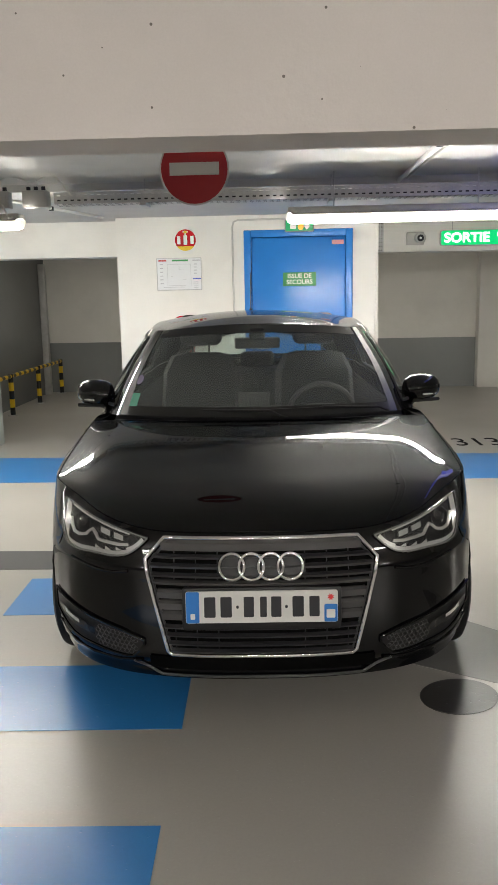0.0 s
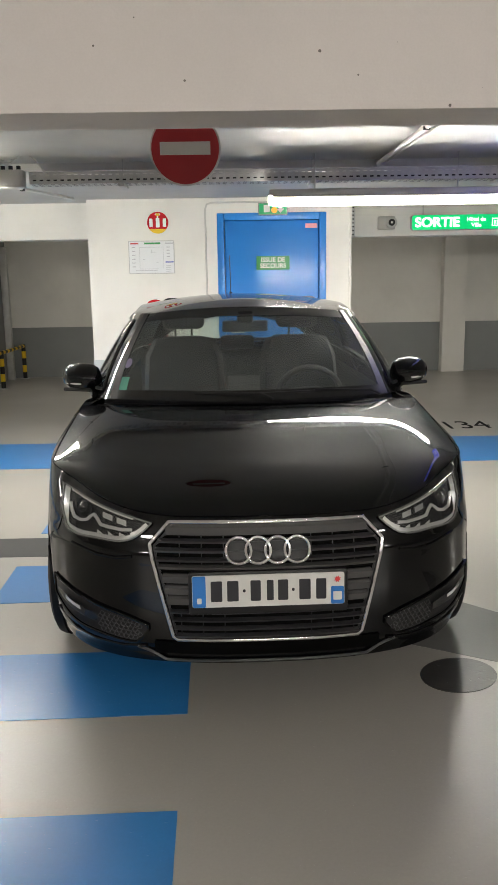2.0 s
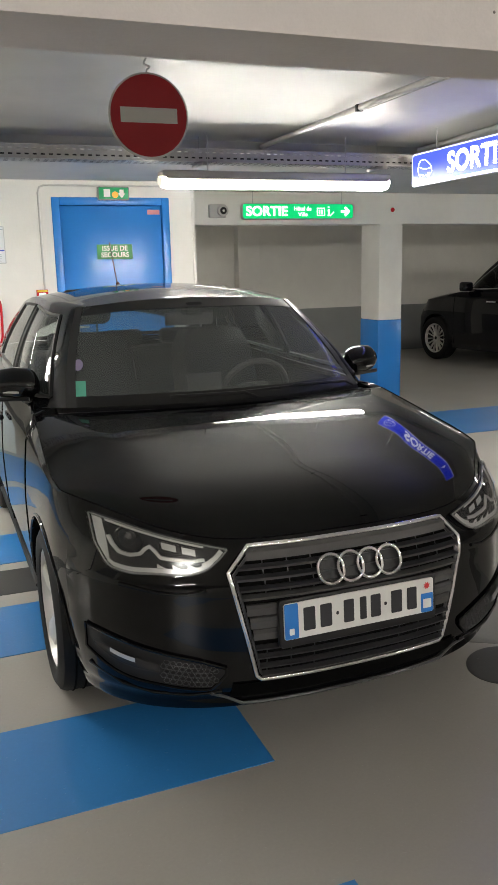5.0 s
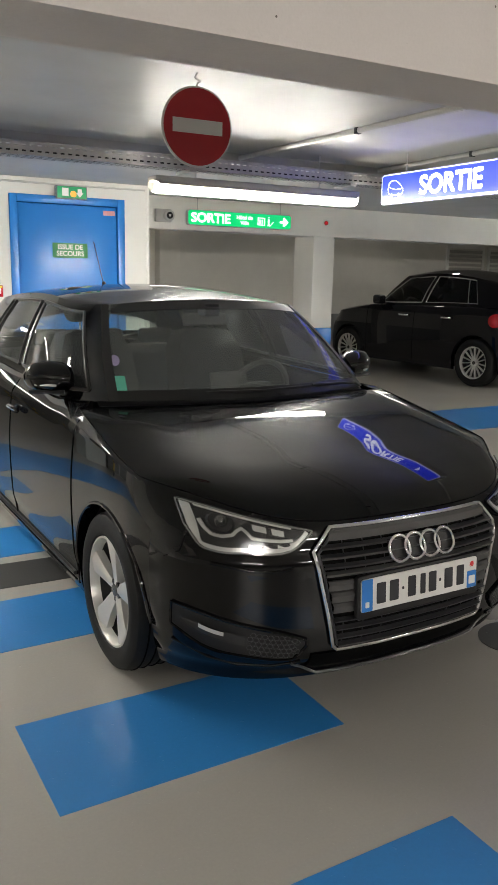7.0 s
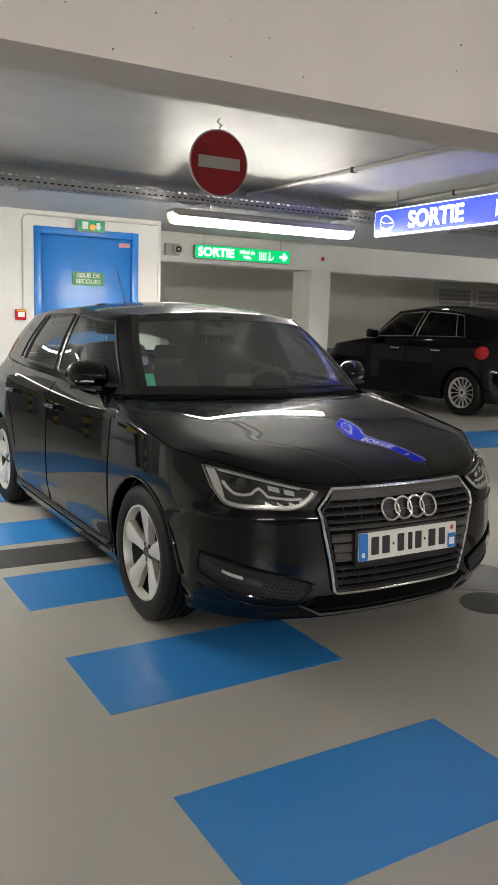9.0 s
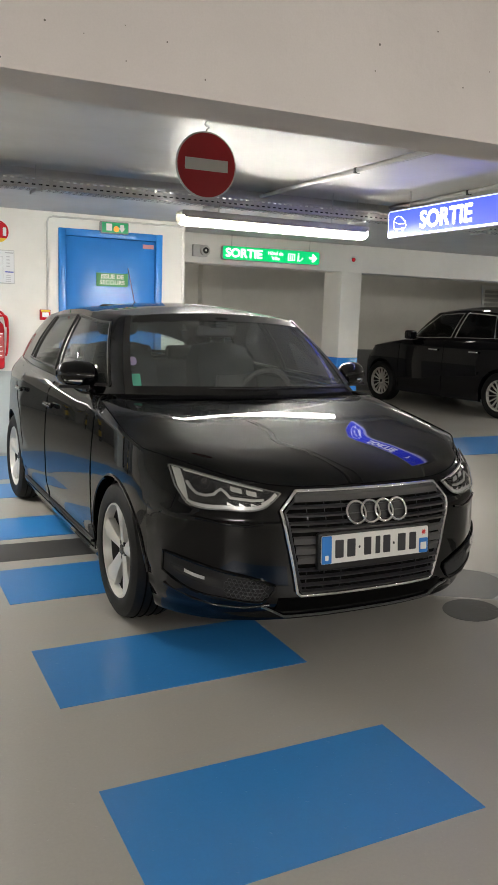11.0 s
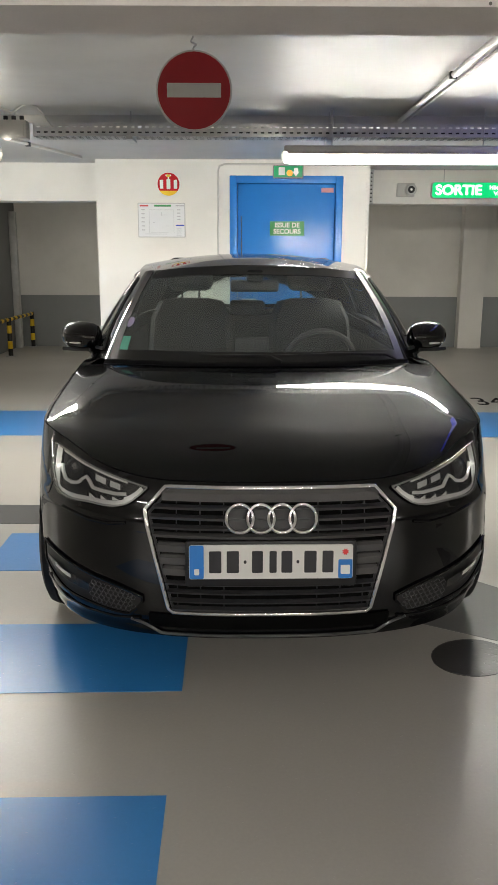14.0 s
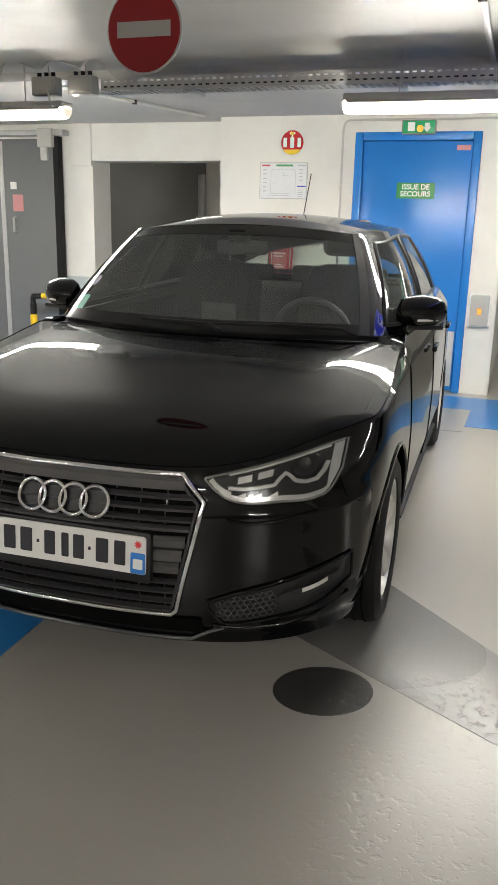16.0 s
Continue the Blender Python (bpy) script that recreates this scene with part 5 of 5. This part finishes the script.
plate = part("plate_holder", slab(round_rect(0.548, 0.150, 0.012), 0.02, "y", 0.003), "trim", car, "black number plate holder", at=pose(0, yp - 0.004, 0.455, -4))
part("number_plate", slab(round_rect(0.522, 0.112, 0.008), 0.004, "y"), "plate_white", plate, "white number plate with blue end bands", at=pose(0, -0.0045, 0.008))
for sx in (-1, 1):
    part("blue_band", slab(round_rect(0.045, 0.110 if sx < 0 else 0.062, 0.005, 4, sx * 0.237, 0.008 if sx < 0 else -0.016), 0.001, "y"), "plate_blue", plate, at=pose(0, -0.0058, 0))
part("red_mark", slab([(0.237 + (0.013 if k % 2 else 0.007) * math.cos(2 * math.pi * k / 16), 0.040 + (0.013 if k % 2 else 0.007) * math.sin(2 * math.pi * k / 16)) for k in range(16)], 0.001, "y"), "plate_red", plate, at=pose(0, -0.0058, 0))
for x, w in ((-0.178, 0.046), (-0.122, 0.046), (-0.083, 0.016), (-0.044, 0.042), (0.006, 0.030), (0.050, 0.042), (0.085, 0.016), (0.125, 0.046), (0.181, 0.042)):
    h = 0.072 if w > 0.02 else 0.011
    part("plate_bar", slab(round_rect(w - 0.007, h, 0.004, 3, x, 0.008), 0.001, "y"), "ink_dark", plate, at=pose(0, -0.0060, 0))
part("plate_bar", slab(round_rect(0.016, 0.020, 0.003, 3, -0.237, -0.024), 0.001, "y"), "white", plate, at=pose(0, -0.0068, 0))
part("plate_bar", slab(round_rect(0.030, 0.030, 0.003, 3, 0.237, -0.018), 0.001, "y"), "white", plate, at=pose(0, -0.0068, 0))
for k in range(4):
    cx, cz = -0.099 + 0.066 * k, 0.604
    pts = [nose(cx + 0.042 * math.cos(2 * math.pi * j / 36), cz + 0.042 * math.sin(2 * math.pi * j / 36), 0.037) for j in range(36)]
    part("emblem_ring", tube(pts, 0.0058, 8, True), "chrome", grille, "chrome emblem ring")
part("emblem_base", finish(grid([[nose(x, z, 0.028) for x in np.linspace(-0.14, 0.14, 15)] for z in (0.565, 0.60, 0.635)]), 40), "trim", grille)

# chin: lower black inlet, splitter and its bright line
part("lower_inlet", finish(grid([[nose(x, z, 0.006) for x in np.linspace(-0.40, 0.40, 25)] for z in (0.195, 0.225, 0.258)]), 40), "dark", car, "dark lower air inlet")
part("splitter_line", tube([nose(x, 0.172 - 0.0 * x, 0.008) for x in np.linspace(-0.36, 0.36, 30)], 0.005, 6), "slat", car)
for sx in (1, -1):
    part("splitter_blade", tube([nose(sx * (0.36 + 0.02 * k), 0.172 + 0.011 * k, 0.008) for k in range(6)], 0.005, 6), "slat", car)

for sx in (1, -1):
    # headlamps
    up = spline([0.395, 0.45, 0.55, 0.65, 0.70, 0.738], [0.684, 0.697, 0.720, 0.744, 0.755, 0.763])
    lo = spline([0.395, 0.425, 0.47, 0.60, 0.69, 0.715, 0.738], [0.678, 0.650, 0.621, 0.614, 0.618, 0.632, 0.690])
    lamp = part("headlamp", patch(0.395, 0.738, lo, up, 0.003, sx, 36), "lamp_dark", car, "clear headlamp with grey reflectors inside")
    part("lamp_rim", tube([nose(sx * x, up(x) - 0.003, 0.012) for x in np.linspace(0.396, 0.737, 30)] + [nose(sx * x, lo(x) + 0.003, 0.012) for x in np.linspace(0.737, 0.396, 40)], 0.0030, 6, True), "lamp_edge", lamp)
    def ribbon(name, points, wide, lift, mat):
        """A flat strip along points of x and height over the lamp's lower edge."""
        pts = [Vector((x, 0, lo(x) + d)) for x, d in points]
        rows = []
        for k, p in enumerate(pts):
            d = (pts[min(k + 1, len(pts) - 1)] - pts[max(k - 1, 0)]).normalized()
            up_v = Vector((-d.z, 0, d.x)) * wide / 2
            rows.append([nose(sx * q.x, q.z, e) for q, e in ((p - up_v, lift - 0.006), (p - up_v, lift), (p + up_v, lift), (p + up_v, lift - 0.006))])
        part(name, finish(grid(rows), 30), mat, lamp)

    part("lamp_floor", patch(0.44, 0.715, lambda x: lo(x) + 0.005, lambda x: lo(x) + 0.018, 0.008, sx, 20, 2), "lamp_grey", lamp)
    part("lamp_side", patch(0.708, 0.732, lambda x: lo(x) + 0.012, lambda x: up(x) - 0.008, 0.009, sx, 5, 5), "lamp_grey", lamp)
    part("lamp_brow", patch(0.46, 0.70, lambda x: up(x) - 0.012, lambda x: up(x) - 0.006, 0.010, sx, 16, 1), "lamp_light", lamp)
    ribbon("lamp_tip", [(0.412, 0.016), (0.432, 0.014), (0.452, 0.016), (0.470, 0.018)], 0.012, 0.010, "lamp_light")
    ribbon("light_guide", [(0.462, 0.032), (0.50, 0.040), (0.545, 0.046), (0.578, 0.049), (0.590, 0.066), (0.602, 0.078), (0.616, 0.070), (0.628, 0.058), (0.655, 0.052), (0.680, 0.054), (0.694, 0.070), (0.700, 0.090)], 0.009, 0.014, "lamp_light")
    for k in range(3):
        xa = 0.488 + 0.040 * k
        part("lamp_tooth", patch(xa, xa + 0.022, lambda x: lo(x) + 0.020, lambda x: lo(x) + 0.020 + 0.55 * (x - xa), 0.012, sx, 3, 2), "lamp_light", lamp)
    for xa, xb in ((0.485, 0.520), (0.535, 0.572)):
        part("lamp_cell", patch(xa, xb, lambda x: up(x) - 0.040, lambda x: up(x) - 0.022, 0.008, sx, 4, 2), "lamp_grey", lamp)
    shroud = [[nose(sx * (0.652 + r * 1.1 * math.cos(a)), 0.703 + r * math.sin(a), e) for a in np.linspace(0, 2 * math.pi, 25)] for r, e in ((0.033, 0.006), (0.030, 0.010), (0.026, 0.002))]
    part("lens_shroud", finish(grid(shroud), 40), "lamp_dark", lamp)
    c = nose(sx * 0.652, 0.703, -0.008)
    bm = bmesh.new()
    bmesh.ops.create_uvsphere(bm, u_segments=20, v_segments=12, radius=0.025, matrix=Matrix.Translation(c))
    part("projector_lens", finish(bm, 60), "lamp_lens", lamp, "round projector lens")
    cover = part("lamp_cover", patch(0.395, 0.738, lo, up, 0.020, sx, 36), "lens", lamp, "clear cover")
    cover.visible_shadow = False
    # fog inlets
    fu = spline([0.42, 0.50, 0.62, 0.72, 0.785], [0.315, 0.345, 0.375, 0.405, 0.425])
    fl = spline([0.42, 0.47, 0.60, 0.72, 0.785], [0.295, 0.245, 0.262, 0.292, 0.345])
    fog = part("fog_inlet", patch(0.42, 0.785, fl, fu, 0.003, sx), "trim", car, "black fog lamp inlet with honeycomb mesh")
    part("inlet_rim", tube([nose(sx * x, fu(x), 0.006) for x in np.linspace(0.42, 0.785, 18)] + [nose(sx * x, fl(x), 0.006) for x in np.linspace(0.785, 0.42, 18)], 0.005, 6, True), "paint", fog)
    part("fog_lamp", patch(0.605, 0.765, lambda x: fl(x) + 0.045, lambda x: fu(x) - 0.035, 0.012, sx, 12, 3), "lamp_dark", fog, "narrow fog lamp")
    part("fog_strip", patch(0.665, 0.725, lambda x: fl(x) + 0.064, lambda x: fl(x) + 0.078, 0.016, sx, 6, 2), "lamp_grey", fog)
    for i in range(9):
        for j in range(5):
            x = 0.45 + 0.017 * i + (0.0085 if j % 2 else 0)
            z = fl(x) + 0.020 + 0.0155 * j
            if z < fu(x) - 0.01:
                part("mesh_cell", tube([nose(sx * (x + 0.0085 * math.cos(math.pi * k / 3)), z + 0.0085 * math.sin(math.pi * k / 3), 0.007) for k in range(6)], 0.0015, 4, True), "slat", fog)
    # bumper crease, wing and door lines
    part("bumper_crease", tube([nose(sx * x, z, 0.0) for x, z in ((0.47, 0.566), (0.53, 0.556), (0.60, 0.560), (0.66, 0.572), (0.70, 0.578))], 0.006, 8), "paint", car)
    part("bumper_seam", tube([nose(sx * x, z, 0.0) for x, z in ((0.742, 0.66), (0.765, 0.60), (0.80, 0.572))], 0.0020, 5), "dark", car)
    part("bumper_blade", tube([nose(sx * x, z, 0.002) for x, z in ((0.43, 0.232), (0.52, 0.216), (0.62, 0.224), (0.70, 0.246), (0.78, 0.285))], 0.007, 8), "paint", car)

    def line(points, name="panel_gap", r=0.0035):
        part(name, tube(points, r, 5), "dark", car)
    line([flank(0.365, z, 0.0, sx) for z in np.linspace(0.20, 0.90, 16)])
    line([flank(1.36, z, 0.0, sx) for z in np.linspace(0.20, 0.94, 16)])
    line([flank(y, z, 0.0, sx) for y, z in ((2.02, 0.30), (2.06, 0.50), (2.12, 0.64), (2.22, 0.74), (2.30, 0.85), (2.30, 0.97))])
    line([flank(y, 0.205, 0.0, sx) for y in np.linspace(0.40, 2.0, 20)])
    part("sill_strip", tube([flank(y, 0.235, 0.004, sx) for y in np.linspace(0.40, 2.05, 20)], 0.010, 6), "trim", car)
    for y in (1.24, 2.10):
        h = part("door_handle", box(-0.012, -0.085, -0.014, 0.012, 0.085, 0.014, 0.010, 3), "paint", car, "door handle with chrome strip", at=Matrix.Translation(flank(y, 0.815 + 0.012 * (y > 2), 0.022, sx)))
        part("chrome_strip", box(-0.013, -0.08, -0.003, 0.013, 0.08, 0.003, 0.001), "chrome", h)
    # mirrors
    rows = []
    for u, sc in ((0.0, 0.35), (0.06, 0.75), (0.2, 0.95), (0.5, 1.0), (0.8, 0.85), (0.95, 0.55), (1.0, 0.2)):
        rows.append([(0.740 + 0.20 * u if sx > 0 else -0.740 - 0.20 * u, 0.70 + 0.05 * u + 0.068 * sc * math.cos(a) * (1.25 if math.cos(a) < 0 else 0.6), 1.020 + 0.012 * u + 0.078 * sc * math.sin(a) * (1.0 if math.sin(a) > 0 else 0.85)) for a in (2 * math.pi * k / 20 for k in range(21))])
    mir = part("door_mirror", finish(grid(rows), 60), "paint", car, "black door mirror")
    part("mirror_stem", tube([(sx * 0.745, 0.66, 0.935), (sx * 0.775, 0.685, 0.965), (sx * 0.80, 0.70, 0.985)], 0.024, 8), "paint", mir)
    part("mirror_base", tube([(sx * (0.79 + 0.02 * k), 0.655 + 0.008 * k, 0.972) for k in range(8)], 0.010, 6), "trim", mir)
    part("turn_signal", tube([(sx * (0.835 + 0.015 * k), 0.632 + 0.012 * k, 1.005) for k in range(6)], 0.005, 6), "lamp_grey", mir)
    part("mirror_glass", box(sx * 0.775, 0.752, 0.975, sx * 0.775 + sx * 0.13, 0.757, 1.07, 0.0), "chrome", mir)
    # contrast arch over the doors and its bright reflection line
    part("tail_lamp", finish(grid([[flank(y, z, 0.006, sx) for z in np.linspace(0.80 + 0.25 * (y - 2.72), 0.96, 6)] for y in np.linspace(2.62, 2.84, 8)]), 50), "tail_red", car, "red tail lamp")
    part("wheel_lip", tube([(sx * (flank(0.338 * math.cos(radians(a)), 0.303 + 0.338 * math.sin(radians(a)), 0.0).x), 0.338 * math.cos(radians(a)), 0.303 + 0.338 * math.sin(radians(a))) for a in range(0, 181, 6)], 0.007, 6), "paint", car)

# bonnet gap along the wings and above the grille
for sx in (1, -1):
    part("panel_gap", tube([(sx * q[0], q[1], q[2] + 0.0005) for q in rim_line], 0.0022, 5), "dark", car)
# cowl, wipers
part("cowl_panel", finish(grid([[(x, 0.275 + 0.17 * (abs(x) / 0.68) ** 2 + d, hood_z(x, 0.28 + 0.17 * (abs(x) / 0.68) ** 2) - 0.004 + e) for x in np.linspace(-0.70, 0.70, 29)] for d, e in ((-0.02, 0.0), (0.02, -0.004), (0.06, 0.03))]), 40), "trim", car, "black plastic cowl")
for x0, x1, lift in ((0.10, -0.62, 0.0), (0.62, -0.02, 0.006)):
    w = part("wiper", tube([(x0 + (x1 - x0) * k / 10, 0.315 + 0.15 * ((x0 + (x1 - x0) * k / 10) / 0.68) ** 2, 0.972 + 0.006 * math.sin(k * 0.3) + lift) for k in range(11)], 0.008, 6), "trim", car, "black wiper blade")
    part("wiper_arm", tube([(x0, 0.27 + 0.15 * (x0 / 0.68) ** 2, 0.962), (x0 - 0.05, 0.285 + 0.1 * (x0 / 0.68) ** 2, 0.985), ((x0 + x1) / 2, 0.312 + 0.15 * ((x0 + x1) / 1.36) ** 2, 0.984 + lift)], 0.007, 6), "trim", w)
part("aerial", tube([(-0.04, 2.20, 1.40), (-0.04, 2.23, 1.44), (-0.04, 2.38, 1.67)], 0.003, 6), "trim", car, "thin roof aerial")
part("aerial_foot", cyl((-0.04, 2.19, 1.385), (-0.04, 2.205, 1.42), 0.02, 14, 0.010), "trim", car)
# dark print round the windscreen
part("screen_band", finish(grid([[(p[10][0] * 0.985, p[10][1] - 0.003, p[10][2]) for p in gh[:12]], [(p[9][0] * 0.985, p[9][1] - 0.003, p[9][2] + 0.002) for p in gh[:12]]], None, True), 60), "black_paint", car)

for sx in (1, -1):
    part("screen_edge", finish(grid([[(sx * (p[0] + 0.002), p[1] - 0.003, p[2] + 0.001) for p in gh[i]] for i in (11, 12)]), 60), "black_paint", car, "black printed windscreen edge")
part("screen_foot", finish(grid([[(p[j][0], p[j][1] - 0.003, p[j][2] + 0.002) for p in gh[:13]] for j in (0, 1)], None, True), 60), "black_paint", car, "black printed windscreen edge")

# cabin
cabin = part("dashboard", finish(grid([[(x, y, z - 0.03 * (x / 0.66) ** 2) for x in np.linspace(-0.66, 0.66, 15)] for y, z in ((0.36, 0.92), (0.50, 0.955), (0.68, 0.955), (0.80, 0.91), (0.84, 0.80), (0.80, 0.55))]), 50), "interior", car, "dark dashboard")
part("centre_screen", box(-0.10, 0.60, 0.955, 0.06, 0.615, 1.035, 0.006), "interior_grey", cabin)
part("steering_wheel", tube([(0.34 + 0.175 * math.cos(2 * math.pi * k / 32), 0.90 - 0.06 * math.sin(2 * math.pi * k / 32), 0.88 + 0.165 * math.sin(2 * math.pi * k / 32)) for k in range(32)], 0.015, 8, True), "interior_grey", car, "dark steering wheel")
part("steering_boss", box(0.25, 0.89, 0.83, 0.43, 0.93, 0.93, 0.03, 3), "interior_grey", car)
part("cabin_floor", box(-0.70, 0.5, 0.25, 0.70, 2.9, 0.30), "interior", car)
for sx in (1, -1):
    part("door_lining", finish(grid([[(sx * 0.70, y, z) for y in (0.55, 2.5)] for z in (0.30, 0.6, 0.95)]), 30), "interior", car)
    s = part("front_seat", seat_mesh(0.50), "interior", car, "dark fabric seat", at=pose(sx * 0.35, 1.35, 0.55))
    part("headrest", head_mesh(), "interior", s, at=pose(0, 0.22, 0.66))
    for dx in (-0.05, 0.05):
        part("headrest_rod", cyl((dx, 0.25, 0.58), (dx, 0.26, 0.68), 0.006, 8), "chrome", s)
    part("seat_cushion", box(-0.25, -0.45, -0.10, 0.25, 0.08, 0.06, 0.05, 3), "interior", s)
part("rear_seat", box(-0.62, 2.15, 0.45, 0.62, 2.35, 1.02, 0.06, 3), "interior", car, "dark fabric rear bench")
for x in (-0.36, 0.0, 0.36):
    part("rear_headrest", box(x - 0.12, 2.27, 1.02, x + 0.12, 2.35, 1.12, 0.03, 3), "interior", car)
part("boot_cover", box(-0.62, 2.35, 0.93, 0.62, 2.95, 0.95, 0.008), "interior", car)
part("inner_mirror", box(-0.12, 0.86, 1.235, 0.12, 0.885, 1.295, 0.012, 3), "interior_grey", car, "inside mirror")
part("mirror_foot", box(-0.04, 0.78, 1.285, 0.04, 0.88, 1.345, 0.012, 3), "interior", car)


def on_screen(u, v):
    """A place on the inside of the windscreen: u across from 0 to 1, v up from 0 to 1."""
    i, j = u * 12, v * 10
    a, b = int(min(i, 11)), int(min(j, 9))
    p = Vector(gh[a][b]).lerp(Vector(gh[a + 1][b]), i - a)
    q = Vector(gh[a][b + 1]).lerp(Vector(gh[a + 1][b + 1]), i - a)
    return p.lerp(q, j - b)


def sticker(name, u, v, du, dv, mat, label, rounded=False):
    n = 24
    if rounded:
        pts = [on_screen(u + du / 2 * math.cos(2 * math.pi * k / n), v + dv / 2 * math.sin(2 * math.pi * k / n)) for k in range(n)]
    else:
        pts = [on_screen(u + du * a, v + dv * b) for a, b in ((-0.5, -0.5), (0.5, -0.5), (0.5, 0.5), (-0.5, 0.5))]
    bm = bmesh.new()
    bm.faces.new([bm.verts.new((-p.x, p.y - 0.003, p.z + 0.001)) for p in pts])
    part(name, bm, mat, car, label)


sticker("green_sticker", 0.885, 0.17, 0.085, 0.15, "sticker_green", "small green emission sticker")
sticker("round_sticker", 0.90, 0.40, 0.08, 0.11, "sticker_violet", "round violet emission sticker", True)

# the far car: taller and rounder
FAR = dict(HATCH, rise=1.12, paint="paint_far", far=True, wheelbase=2.57, wheel_radius=0.335, arch_gap=0.045, sill=0.21, track=1.54, tyre=0.215, spokes=15, rim=0.68, seal="chrome",
    inset_side=[(z * 1.12, d) for z, d in HATCH["inset_side"]], inset_front=[(z * 1.13, d) for z, d in HATCH["inset_front"]], inset_rear=[(z * 1.12, d) for z, d in HATCH["inset_rear"]],
    side=[(-0.45, 0.80), (-0.30, 0.84), (-0.12, 0.862), (0.15, 0.875), (0.5, 0.885), (1.2, 0.89), (2.0, 0.89), (2.6, 0.88), (2.85, 0.86), (3.0, 0.82)],
    rear=[(0.81, 3.03), (0.74, 3.17), (0.62, 3.26), (0.42, 3.32), (0, 3.34)],
    hood=[(y, 0.18 + z * 0.93) for y, z in HATCH["hood"]], edge=[(y, 0.18 + z * 0.93) for y, z in HATCH["edge"]], belt=[(0.40, 1.055), (0.8, 1.06), (1.5, 1.07), (2.2, 1.08), (3.4, 1.09)],
    belt_keys=[(x, y + (0.05 if y < 2 else 0.2), z + 0.11 - (0.05 if y > 2.9 else 0.0)) for x, y, z in HATCH["belt_keys"]],
    roof_keys=[(x * 0.98, y + (0.02 if y < 1 else 0.08 if y < 2 else 0.10), z + 0.185 - 0.085 * ((y - 1.45) / 1.2) ** 2) for x, y, z in HATCH["roof_keys"]],
    roof_line=[(y + (0.02 if y < 1 else 0.08 if y < 2 else 0.10), z + 0.195 - 0.085 * ((y - 1.45) / 1.2) ** 2) for y, z in HATCH["roof_line"]])
FARCAR = pose(7.22, 12.15, 0, 0, 0, 187.0)
car2, nose2, flank2, _, gh2, _, _ = hatchback("parked_crossover", FARCAR, "black rounded compact car with multi-spoke wheels, parked", FAR)
for sx in (1, -1):
    for y in (1.22, 2.05):
        part("door_handle", box(-0.012, -0.095, -0.014, 0.012, 0.095, 0.014, 0.008, 2), "chrome", car2, "chrome door handle", at=Matrix.Translation(flank2(y, 0.93, 0.02, sx)))
    part("tail_lamp", finish(grid([[flank2(2.86 + 0.10 * r * math.cos(a), 0.93 + 0.095 * r * math.sin(a), 0.012 + 0.02 * (1 - r * r), sx) for a in np.linspace(0, 2 * math.pi, 21)] for r in (1.0, 0.7, 0.35, 0.02)]), 50), "tail_red", car2, "round red tail lamp")
    mir = part("door_mirror", box(sx * 0.80, 0.62, 1.07, sx * 0.98, 0.76, 1.21, 0.04, 3), "paint_far", car2, "black door mirror")
    for y in (0.42, 1.42):
        part("panel_gap", tube([flank2(y, z, 0.0, sx) for z in np.linspace(0.28, 1.05, 12)], 0.004, 5), "dark", car2)
    s = part("front_seat", seat_mesh(0.50), "interior", car2, "dark seat", at=pose(sx * 0.37, 1.45, 0.65))
    part("headrest", head_mesh(), "interior", s, at=pose(0, 0.22, 0.66))
part("steering_wheel", tube([(0.36 + 0.18 * math.cos(2 * math.pi * k / 24), 0.92 - 0.06 * math.sin(2 * math.pi * k / 24), 1.0 + 0.17 * math.sin(2 * math.pi * k / 24)) for k in range(24)], 0.015, 6, True), "interior_grey", car2)
part("dashboard", box(-0.68, 0.55, 0.70, 0.68, 0.86, 1.05, 0.05, 3), "interior", car2)
part("aerial", tube([(0, 2.7, 1.58), (0, 2.85, 1.76)], 0.004, 6), "trim", car2)
